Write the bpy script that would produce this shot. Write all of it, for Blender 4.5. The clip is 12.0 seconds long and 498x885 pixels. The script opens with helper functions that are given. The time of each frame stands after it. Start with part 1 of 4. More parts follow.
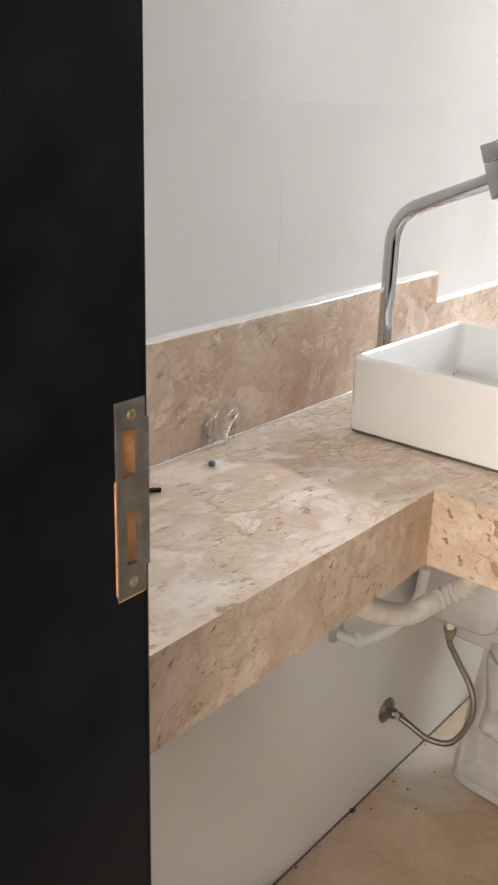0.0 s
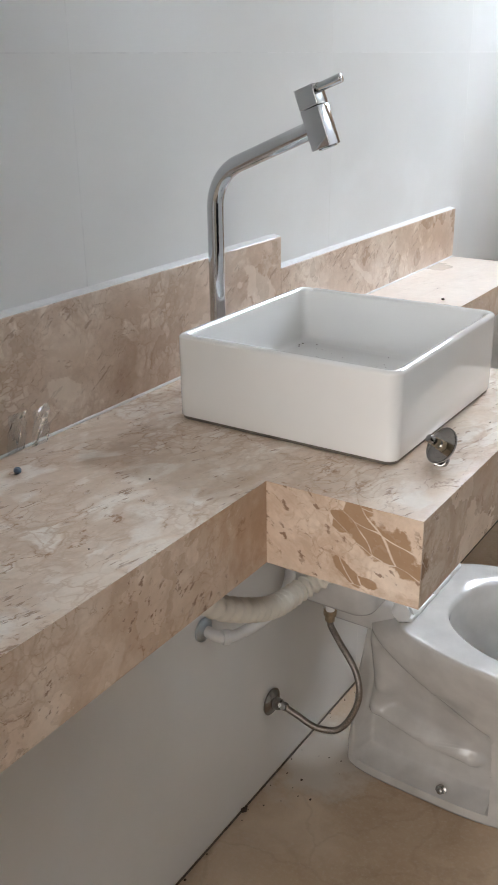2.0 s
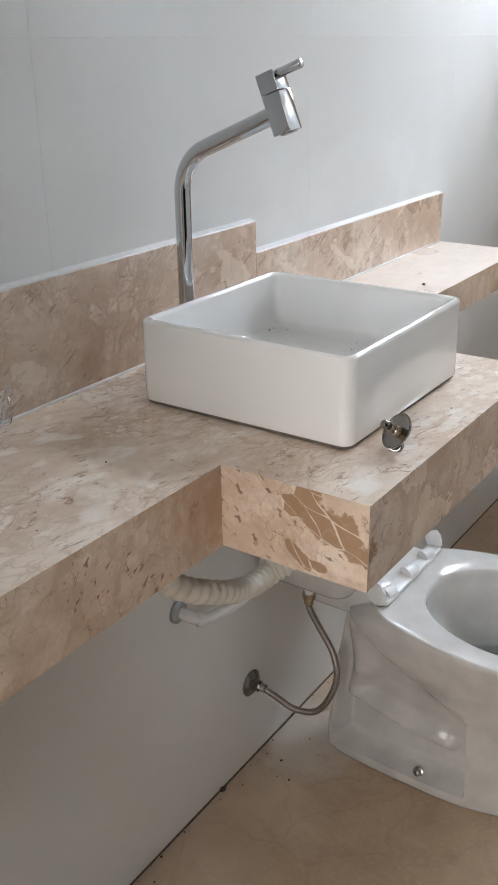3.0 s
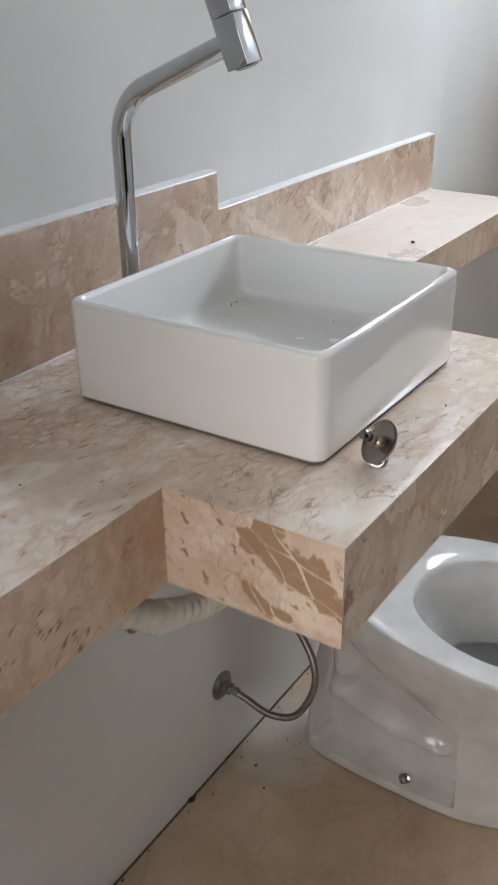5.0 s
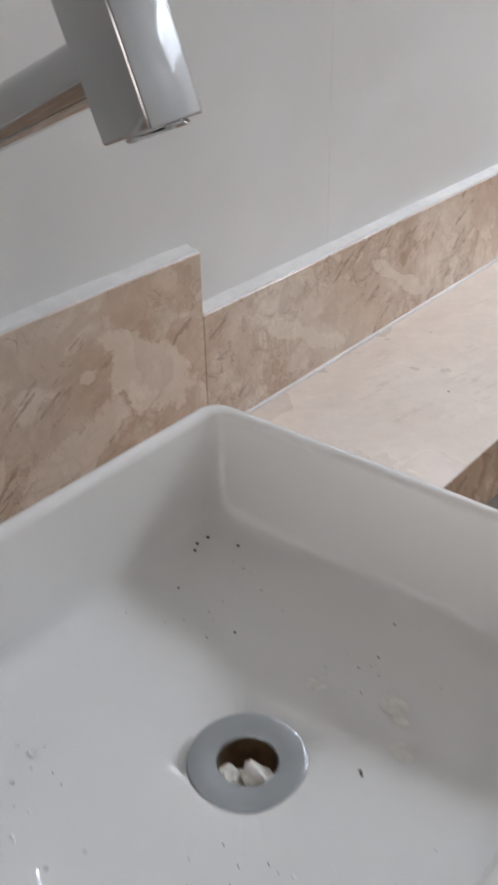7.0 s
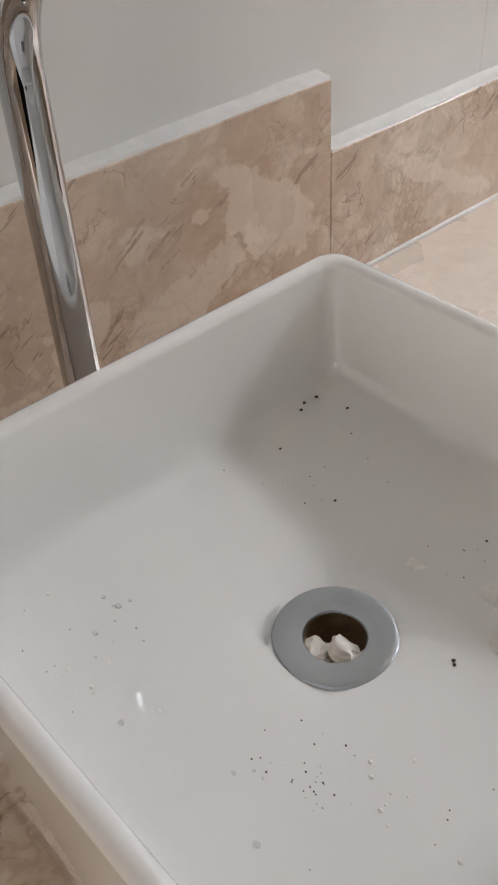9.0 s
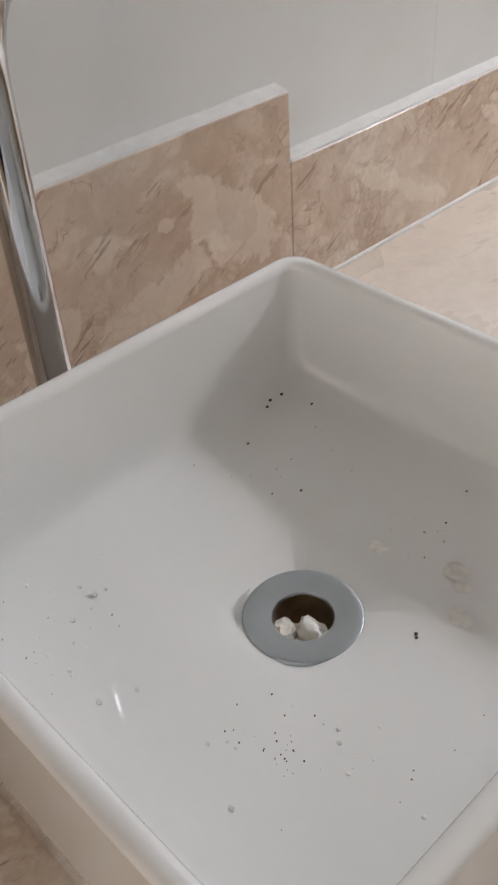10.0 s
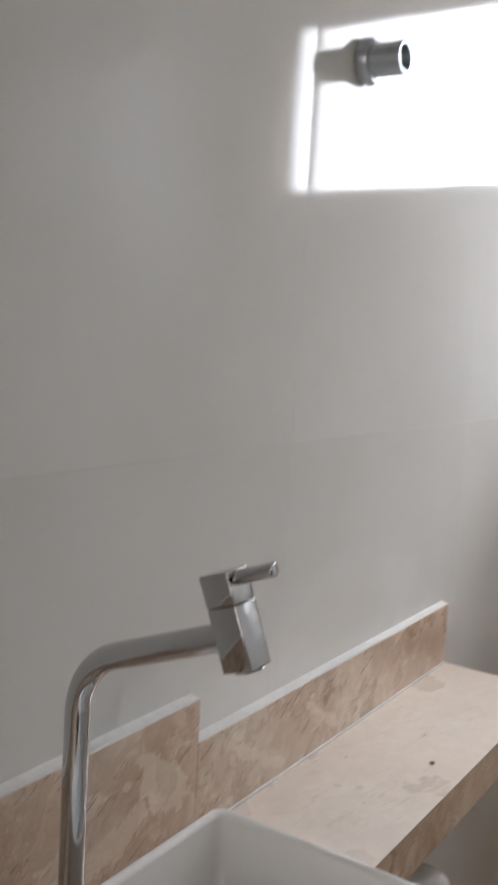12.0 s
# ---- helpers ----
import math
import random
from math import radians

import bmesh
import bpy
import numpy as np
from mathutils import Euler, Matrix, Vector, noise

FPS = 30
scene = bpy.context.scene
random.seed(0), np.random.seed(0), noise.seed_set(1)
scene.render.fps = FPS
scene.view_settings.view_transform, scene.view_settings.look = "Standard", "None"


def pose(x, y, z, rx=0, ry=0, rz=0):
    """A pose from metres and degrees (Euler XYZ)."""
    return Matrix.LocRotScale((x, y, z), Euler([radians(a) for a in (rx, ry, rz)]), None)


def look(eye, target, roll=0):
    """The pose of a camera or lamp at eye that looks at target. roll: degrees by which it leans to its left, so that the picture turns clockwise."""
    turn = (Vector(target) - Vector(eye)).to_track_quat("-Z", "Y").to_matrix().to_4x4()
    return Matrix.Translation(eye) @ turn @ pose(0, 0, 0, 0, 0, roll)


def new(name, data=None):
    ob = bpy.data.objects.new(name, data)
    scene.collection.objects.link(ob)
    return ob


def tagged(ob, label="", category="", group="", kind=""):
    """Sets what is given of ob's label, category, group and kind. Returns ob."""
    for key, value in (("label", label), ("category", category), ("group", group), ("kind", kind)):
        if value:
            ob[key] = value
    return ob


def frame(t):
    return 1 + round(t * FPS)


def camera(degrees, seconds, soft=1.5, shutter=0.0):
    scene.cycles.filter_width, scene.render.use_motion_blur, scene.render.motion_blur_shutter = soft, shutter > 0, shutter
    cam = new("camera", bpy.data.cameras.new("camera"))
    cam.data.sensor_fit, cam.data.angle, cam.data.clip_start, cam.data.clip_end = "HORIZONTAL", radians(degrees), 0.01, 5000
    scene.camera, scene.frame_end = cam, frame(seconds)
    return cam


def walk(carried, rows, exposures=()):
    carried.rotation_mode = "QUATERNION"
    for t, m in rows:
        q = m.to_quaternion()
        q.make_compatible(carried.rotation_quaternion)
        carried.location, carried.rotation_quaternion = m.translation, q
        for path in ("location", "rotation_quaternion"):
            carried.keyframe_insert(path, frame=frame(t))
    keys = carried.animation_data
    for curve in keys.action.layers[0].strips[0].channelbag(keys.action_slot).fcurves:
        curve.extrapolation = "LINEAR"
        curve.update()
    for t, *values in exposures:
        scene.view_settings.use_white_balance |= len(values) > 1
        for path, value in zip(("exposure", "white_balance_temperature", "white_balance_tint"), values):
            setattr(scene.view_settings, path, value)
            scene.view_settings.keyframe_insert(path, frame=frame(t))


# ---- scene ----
cam = camera(30.0, 12.0, shutter=0.4)
PATH = [
    (0, (0.779, 0.087, 1.351), (-0.406, 1.536, 0.647), 1.8),
    (0.5, (0.739, 0.148, 1.36), (-0.344, 1.655, 0.615), 3.2),
    (1, (0.74, 0.221, 1.321), (-0.298, 1.752, 0.562), -0.6),
    (1.5, (0.77, 0.237, 1.322), (-0.245, 1.783, 0.561), -0.7),
    (2, (0.791, 0.255, 1.33), (-0.234, 1.795, 0.569), -0.8),
    (2.5, (0.83, 0.28, 1.331), (-0.195, 1.812, 0.555), -0.8),
    (4.3, (0.861, 0.287, 1.343), (-0.245, 1.721, 0.493), -1.4),
    (4.5, (0.847, 0.308, 1.337), (-0.221, 1.752, 0.457), -0.6),
    (5, (0.763, 0.473, 1.318), (-0.23, 1.951, 0.407), -0.9),
    (5.5, (0.674, 0.619, 1.293), (-0.295, 2.098, 0.358), -0.7),
    (6, (0.643, 0.817, 1.297), (-0.399, 2.206, 0.306), -1.1),
    (6.5, (0.576, 0.973, 1.285), (-0.512, 2.293, 0.25), -1.8),
    (7, (0.462, 1.035, 1.303), (-0.637, 2.348, 0.27), -1.3),
    (7.5, (0.423, 1.073, 1.287), (-0.661, 2.258, 0.095), -0.7),
    (9.3, (0.465, 1.066, 1.289), (-0.727, 2.023, 0.0), -4.4),
    (9.5, (0.476, 1.063, 1.289), (-0.725, 2.015, 0.004), -4.7),
    (10, (0.47, 1.056, 1.29), (-0.691, 2.083, 0.026), -4.1),
    (10.5, (0.46, 1.03, 1.297), (-0.662, 2.257, 0.186), -3.7),
    (11, (0.45, 0.976, 1.326), (-0.647, 2.448, 0.531), 0.2),
    (11.5, (0.531, 0.841, 1.389), (-0.677, 2.376, 0.958), 1.9),
    (12, (0.579, 0.719, 1.468), (-0.505, 2.384, 1.24), 3.4),
]
EXPOSURES = [(0.0, 0.68, 6500, 9), (0.5, 0.57, 6400, 8), (1.0, 0.24, 6200, 8), (1.5, 0.14, 6080, 7), (2.5, 0.06, 5950, 7), (4.5, 0.02, 5970, 7), (5.0, -0.12, 5950, 7), (5.5, -0.31, 5820, 5),
             (6.5, -0.40, 6100, 8), (7.0, -0.44, 6250, 11), (7.5, -0.42, 7000, 12), (9.5, -0.38, 6650, 12), (10.5, -0.47, 6600, 11), (11.0, -0.54, 6550, 11), (11.5, -0.46, 6550, 11), (12.0, -0.76, 6500, 11)]
walk(cam, [(t, look(eye, target, roll)) for t, eye, target, roll in PATH], EXPOSURES)

# ---- light: a high window at the far end and the daylit hall behind the door ----
world = bpy.data.worlds.new("world")
scene.world = world
world.use_nodes = True
wn = world.node_tree
sky = wn.nodes.new("ShaderNodeTexSky")
sky.sky_type, sky.sun_disc = "NISHITA", False
sky.sun_elevation, sky.sun_rotation = radians(48), radians(20)
wn.nodes["Background"].inputs[1].default_value = 0.12
wn.links.new(sky.outputs[0], wn.nodes["Background"].inputs[0])


def area(name, m, width, height, power, colour):
    data = bpy.data.lights.new(name, "AREA")
    data.shape, data.size, data.size_y, data.energy, data.color = "RECTANGLE", width, height, power, colour
    ob = new(name, data)
    ob.matrix_world = m
    return ob


WIN = (0.112, 0.872, 1.84, 2.36)          # x0, x1, z0, z1 of the high window
FAR = 3.0                               # y of the far wall
area("window_daylight", look((0.70, FAR + 0.62, 2.70), (0.72, FAR - 1.5, 1.75)), 2.7, 1.65, 246.0, (0.89, 0.93, 1.0))
area("window_high_daylight", look((0.70, FAR + 0.60, 3.02), (0.72, FAR - 1.5, 1.80)), 2.7, 0.95, 350.0, (0.89, 0.93, 1.0))
area("hall_daylight", look((0.95, -1.38, 1.58), (0.95, 1.0, 1.40)), 1.66, 1.30, 48.0, (1.0, 0.88, 0.775))


# ---- materials ----
def material(name):
    m = bpy.data.materials.new(name)
    m.use_nodes = True
    n = m.node_tree.nodes
    return m, n, m.node_tree.links, n["Principled BSDF"]


def node(n, kind, **values):
    x = n.new(kind)
    for key, v in values.items():
        x.inputs[key].default_value = v
    return x


def ramp(n, links, source, *stops):
    r = n.new("ShaderNodeValToRGB")
    e = r.color_ramp.elements
    e[0].position, e[1].position = stops[0][0], stops[-1][0]
    for p, _ in stops[1:-1]:
        e.new(p)
    for el, (p, c) in zip(e, stops):
        el.position = p
        el.color = (c, c, c, 1) if isinstance(c, (int, float)) else (*c, 1)
    links.new(source, r.inputs[0])
    return r.outputs[0]


def mix(n, links, factor, a, b, mode="MIX"):
    x = n.new("ShaderNodeMix")
    x.data_type, x.blend_type = "RGBA", mode
    for socket, v in ((x.inputs[0], factor), (x.inputs[6], a), (x.inputs[7], b)):
        if isinstance(v, bpy.types.NodeSocket):
            links.new(v, socket)
        else:
            socket.default_value = v if isinstance(v, (int, float)) else (*v, 1)
    return x.outputs[2]


def maths(n, links, op, a, b=0.0):
    x = n.new("ShaderNodeMath")
    x.operation = op
    for socket, v in zip(x.inputs, (a, b)):
        if isinstance(v, bpy.types.NodeSocket):
            links.new(v, socket)
        else:
            socket.default_value = v
    return x.outputs[0]


def vec(n, links, op, a, b):
    x = n.new("ShaderNodeVectorMath")
    x.operation = op
    for socket, v in zip(x.inputs, (a, b)):
        if isinstance(v, bpy.types.NodeSocket):
            links.new(v, socket)
        else:
            socket.default_value = v
    return x


def noise_tex(n, links, co, scale, detail=4.0, rough=0.55, distortion=0.0):
    x = node(n, "ShaderNodeTexNoise", Scale=scale, Detail=detail, Roughness=rough, Distortion=distortion)
    links.new(co, x.inputs["Vector"])
    return x


def bump(n, links, bsdf, height, strength, distance):
    b = node(n, "ShaderNodeBump", Strength=strength, Distance=distance)
    links.new(height, b.inputs["Height"])
    links.new(b.outputs[0], bsdf.inputs["Normal"])


def plain(name, colour, rough=0.4, metal=0.0, vary=0.1, scale=30.0, relief=0.0):
    m, n, links, b = material(name)
    co = n.new("ShaderNodeTexCoord").outputs["Object"]
    t = noise_tex(n, links, co, scale, 5.0)
    c = ramp(n, links, t.outputs[0], (0.3, tuple(v * (1 - vary) for v in colour)), (0.7, tuple(min(1, v * (1 + vary)) for v in colour)))
    links.new(c, b.inputs["Base Color"])
    spread = 0.2 if vary > 0.05 else 0.04
    links.new(ramp(n, links, t.outputs[0], (0.3, max(0.02, rough * (1 - spread))), (0.7, min(1, rough * (1 + spread)))), b.inputs["Roughness"])
    b.inputs["Metallic"].default_value = metal
    if relief:
        bump(n, links, b, t.outputs[0], 0.4, relief)
    return m


def blotch(n, links, co, centre, size, wobble):
    """1 inside an uneven ellipsoid, 0 outside."""
    d = vec(n, links, "SUBTRACT", co, centre)
    d = vec(n, links, "DIVIDE", d.outputs[0], size)
    length = n.new("ShaderNodeVectorMath")
    length.operation = "LENGTH"
    links.new(d.outputs[0], length.inputs[0])
    w = maths(n, links, "MULTIPLY", wobble, 2.0)
    s = maths(n, links, "ADD", length.outputs[1], w)
    return s


def marble(name, light, mid, dark, streak=(1, 1, 1), shift=True, rough=0.16, patches=(), clast=14.0, contrast=0.6, matrix=0.5, threads=0.6, pitted=0.7, stains=0.5, dashes=105.0, flakes=0.5, lean=((0, 0, 1), 12)):
    """Polished beige brecciated marble: soft ground, pale clasts in a tan matrix, brown threads and short pits."""
    m, n, links, b = material(name)
    tc = n.new("ShaderNodeTexCoord").outputs["Object"]
    co = tc
    if shift:
        r = n.new("ShaderNodeObjectInfo").outputs["Random"]
        s = n.new("ShaderNodeCombineXYZ")
        for k, f in enumerate((17.0, 31.0, 53.0)):
            links.new(maths(n, links, "MULTIPLY", r, f), s.inputs[k])
        co = vec(n, links, "ADD", tc, s.outputs[0]).outputs[0]
    brown = tuple(k * f for k, f in zip(dark, (0.60, 0.47, 0.36)))
    # the bedding runs slantwise through the block
    turned = n.new("ShaderNodeVectorRotate")
    turned.inputs["Axis"].default_value, turned.inputs["Angle"].default_value = lean[0], radians(lean[1])
    links.new(co, turned.inputs["Vector"])
    bed = vec(n, links, "MULTIPLY", turned.outputs[0], streak).outputs[0]
    broad = vec(n, links, "SUBTRACT", noise_tex(n, links, bed, 6.0, 3.0).outputs["Color"], (0.5, 0.5, 0.5)).outputs[0]
    small = vec(n, links, "SUBTRACT", noise_tex(n, links, bed, 38.0, 4.0, 0.6).outputs["Color"], (0.5, 0.5, 0.5)).outputs[0]
    wco = vec(n, links, "ADD", bed, vec(n, links, "MULTIPLY", broad, (0.12, 0.12, 0.12)).outputs[0]).outputs[0]
    wco = vec(n, links, "ADD", wco, vec(n, links, "MULTIPLY", small, (0.028, 0.028, 0.028)).outputs[0]).outputs[0]
    cloud = noise_tex(n, links, wco, 5.0, 6.0, 0.55).outputs[0]
    c = ramp(n, links, cloud, (0.36, mix_tone(mid, dark, 0.35 * stains * 2)), (0.50, mid), (0.64, mix_tone(mid, light, 0.7)))
    broken = ramp(n, links, noise_tex(n, links, turned.outputs[0], 42.0, 3.0, 0.6).outputs[0], (0.47, 0.0), (0.56, 1.0))
    # clasts, each with a tone of its own, fading into the tan matrix between them
    for scale, share, gate in ((clast, contrast, None), (clast * 2.9, contrast * 0.75, (0.47, 0.58))):
        v = node(n, "ShaderNodeTexVoronoi", Scale=scale)
        edge = node(n, "ShaderNodeTexVoronoi", Scale=scale)
        edge.feature = "DISTANCE_TO_EDGE"
        for x in (v, edge):
            links.new(wco, x.inputs["Vector"])
        sep = n.new("ShaderNodeSeparateColor")
        links.new(v.outputs["Color"], sep.inputs[0])
        tone = ramp(n, links, sep.outputs[0], (0.15, mix_tone(mid, dark, 0.45)), (0.45, mid), (0.75, light), (1.0, tuple(min(1, k * 1.06) for k in light)))
        core = ramp(n, links, edge.outputs["Distance"], (0.03, 0.0), (0.16, 1.0))
        pick = ramp(n, links, sep.outputs[1], (0.30, 0.15), (0.55, 1.0))
        f = maths(n, links, "MULTIPLY", maths(n, links, "MULTIPLY", core, pick), share)
        if gate:
            f = maths(n, links, "MULTIPLY", f, ramp(n, links, noise_tex(n, links, co, 7.0, 3.0).outputs[0], (gate[0], 0.0), (gate[1], 1.0)))
        c = mix(n, links, f, c, tone)
        rim = ramp(n, links, edge.outputs["Distance"], (0.0, 1.0), (0.10, 0.0))
        gap = maths(n, links, "MULTIPLY", rim, ramp(n, links, noise_tex(n, links, bed, 10.0, 4.0).outputs[0], (0.46, 0.0), (0.60, matrix)))
        c = mix(n, links, gap, c, mix_tone(mid, dark, 0.8))
        line = ramp(n, links, edge.outputs["Distance"], (0.0, 1.0), (0.022, 0.0))
        where = ramp(n, links, noise_tex(n, links, co, 9.0 + scale * 0.3, 4.0, 0.6).outputs[0], (0.52, 0.0), (0.60, threads))
        c = mix(n, links, maths(n, links, "MULTIPLY", maths(n, links, "MULTIPLY", line, where), broken), c, brown)
    # clusters of pale flakes
    flake = ramp(n, links, noise_tex(n, links, vec(n, links, "MULTIPLY", wco, (1.0, 0.6, 1.0)).outputs[0], 30.0, 6.0, 0.58).outputs[0], (0.52, 0.0), (0.60, 1.0))
    flock = ramp(n, links, noise_tex(n, links, co, 6.5, 4.0, 0.55).outputs[0], (0.47, 0.0), (0.60, flakes))
    c = mix(n, links, maths(n, links, "MULTIPLY", flake, flock), c, tuple(min(1, k * 1.05) for k in light))
    # tan mottling of thumb size
    mottle = ramp(n, links, noise_tex(n, links, vec(n, links, "MULTIPLY", wco, (1.0, 0.7, 1.0)).outputs[0], 24.0, 7.0, 0.66).outputs[0], (0.50, 0.0), (0.64, 0.75))
    c = mix(n, links, mottle, c, mix_tone(mid, dark, 0.55))
    # broad brown stains with ragged edges
    stain = ramp(n, links, noise_tex(n, links, bed, 4.5, 8.0, 0.66, 0.5).outputs[0], (0.53, 0.0), (0.66, stains))
    c = mix(n, links, stain, c, dark)
    # hairline veins wandering along the bedding
    long_n = noise_tex(n, links, vec(n, links, "MULTIPLY", wco, (1.5, 0.45, 1.8)).outputs[0], 9.0, 5.0, 0.55).outputs[0]
    ridge = ramp(n, links, maths(n, links, "ABSOLUTE", maths(n, links, "SUBTRACT", long_n, 0.5)), (0.0, 1.0), (0.009, 0.0))
    ridge_where = ramp(n, links, noise_tex(n, links, co, 12.0, 3.0).outputs[0], (0.52, 0.0), (0.58, threads))
    c = mix(n, links, maths(n, links, "MULTIPLY", maths(n, links, "MULTIPLY", ridge, ridge_where), broken), c, brown)
    # short dark pits along the bedding
    pits = noise_tex(n, links, vec(n, links, "MULTIPLY", turned.outputs[0], (1.0, 0.24, 1.2)).outputs[0], dashes, 3.0, 0.6).outputs[0]
    sparse = ramp(n, links, noise_tex(n, links, co, 14.0, 4.0, 0.6).outputs[0], (0.47, 0.0), (0.56, 1.0))
    pit = maths(n, links, "MULTIPLY", ramp(n, links, pits, (0.60, 0.0), (0.645, pitted)), sparse)
    c = mix(n, links, pit, c, tuple(k * 0.75 for k in brown))
    grain = noise_tex(n, links, co, 60.0, 7.0, 0.65).outputs[0]
    c = mix(n, links, 0.16, c, ramp(n, links, grain, (0.35, 0.62), (0.65, 1.0)), "MULTIPLY")
    fine = noise_tex(n, links, co, 170.0, 4.0, 0.6).outputs[0]
    c = mix(n, links, 0.16, c, ramp(n, links, fine, (0.35, 0.75), (0.65, 1.0)), "MULTIPLY")
    for centre, size, slant, kind in patches:
        wob = maths(n, links, "MULTIPLY", maths(n, links, "SUBTRACT", noise_tex(n, links, tc, 20.0, 6.0, 0.62).outputs[0], 0.5), 1.7)
        tilted = n.new("ShaderNodeVectorRotate")
        tilted.rotation_type = "Y_AXIS" if kind == "brown" else "X_AXIS"
        tilted.inputs["Center"].default_value, tilted.inputs["Angle"].default_value = centre, radians(slant)
        links.new(tc, tilted.inputs["Vector"])
        inside = ramp(n, links, blotch(n, links, tilted.outputs[0], centre, size, wob), (0.86, 1.0), (1.0, 0.0))
        if kind == "pale":
            tone = mix(n, links, cloud, tuple(k * 0.92 for k in light), tuple(min(1, k * 1.08) for k in light))
            c = mix(n, links, maths(n, links, "MULTIPLY", inside, 0.5), c, tone)
        elif kind == "dull":
            c = mix(n, links, maths(n, links, "MULTIPLY", inside, 0.6), c, mix(n, links, grain, dark, mix_tone(dark, mid, 0.5)))
        else:
            cell = node(n, "ShaderNodeTexVoronoi", Scale=42.0)
            cell.feature = "DISTANCE_TO_EDGE"
            bent = vec(n, links, "ADD", tilted.outputs[0], vec(n, links, "MULTIPLY", broad, (0.06, 0.06, 0.06)).outputs[0]).outputs[0]
            links.new(vec(n, links, "MULTIPLY", bent, (0.50, 1.0, 1.5)).outputs[0], cell.inputs["Vector"])
            width = ramp(n, links, noise_tex(n, links, tc, 40.0, 3.0).outputs[0], (0.45, 0.0), (0.66, 0.045))
            vein = ramp(n, links, maths(n, links, "SUBTRACT", cell.outputs["Distance"], width), (0.0, 0.85), (0.022, 0.0))
            tone = mix(n, links, vein, mix(n, links, grain, (0.42, 0.27, 0.16), (0.31, 0.185, 0.105)), tuple(k * 0.94 for k in light))
            c = mix(n, links, maths(n, links, "MULTIPLY", inside, 0.92), c, tone)
    links.new(c, b.inputs["Base Color"])
    rr = ramp(n, links, noise_tex(n, links, co, 6.0, 5.0).outputs[0], (0.35, rough), (0.7, rough * 2.0))
    links.new(mix(n, links, pit, rr, (0.7, 0.7, 0.7)), b.inputs["Roughness"])
    bump(n, links, b, maths(n, links, "SUBTRACT", maths(n, links, "MULTIPLY", fine, 0.15), pit), 0.35, 0.0008)
    return m


def mix_tone(a, b, t):
    return tuple(x + (y - x) * t for x, y in zip(a, b))


# Same stone throughout; top tones lightened to hold its sheen, edge and back darker.
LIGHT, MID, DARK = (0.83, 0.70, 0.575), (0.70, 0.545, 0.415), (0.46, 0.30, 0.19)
MARBLE_TOP_LIT = marble("polished_beige_marble_lit", (0.94, 0.865, 0.775), (0.85, 0.71, 0.58), (0.60, 0.425, 0.295), streak=(1.0, 0.65, 1.0), shift=False, rough=0.10, clast=22.0, contrast=0.85, matrix=0.75, threads=0.8, stains=0.4, pitted=0.75, dashes=150.0, flakes=0.95)
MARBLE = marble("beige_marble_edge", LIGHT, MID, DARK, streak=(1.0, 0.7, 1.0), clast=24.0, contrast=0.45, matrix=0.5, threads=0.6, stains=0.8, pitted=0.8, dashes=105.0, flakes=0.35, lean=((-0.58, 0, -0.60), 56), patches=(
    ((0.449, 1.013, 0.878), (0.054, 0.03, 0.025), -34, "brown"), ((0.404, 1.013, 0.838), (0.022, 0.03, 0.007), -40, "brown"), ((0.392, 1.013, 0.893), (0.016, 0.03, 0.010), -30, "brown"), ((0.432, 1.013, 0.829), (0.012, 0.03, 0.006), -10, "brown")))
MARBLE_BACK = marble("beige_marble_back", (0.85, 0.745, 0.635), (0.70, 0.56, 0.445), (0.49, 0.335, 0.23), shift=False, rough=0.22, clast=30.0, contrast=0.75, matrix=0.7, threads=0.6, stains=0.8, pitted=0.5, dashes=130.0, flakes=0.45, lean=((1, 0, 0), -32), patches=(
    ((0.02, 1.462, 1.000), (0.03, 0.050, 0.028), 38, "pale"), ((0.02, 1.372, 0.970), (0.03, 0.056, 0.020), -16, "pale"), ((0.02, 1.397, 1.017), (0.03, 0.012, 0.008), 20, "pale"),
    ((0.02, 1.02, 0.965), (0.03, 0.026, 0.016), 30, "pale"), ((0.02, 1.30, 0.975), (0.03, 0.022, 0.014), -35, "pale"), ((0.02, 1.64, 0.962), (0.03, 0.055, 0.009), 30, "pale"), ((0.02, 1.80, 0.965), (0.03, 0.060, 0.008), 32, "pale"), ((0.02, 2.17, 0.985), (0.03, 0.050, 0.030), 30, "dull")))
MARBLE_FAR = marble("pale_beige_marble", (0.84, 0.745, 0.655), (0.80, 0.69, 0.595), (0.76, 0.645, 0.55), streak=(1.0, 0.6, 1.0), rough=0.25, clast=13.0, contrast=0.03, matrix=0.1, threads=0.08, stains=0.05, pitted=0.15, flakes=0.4)


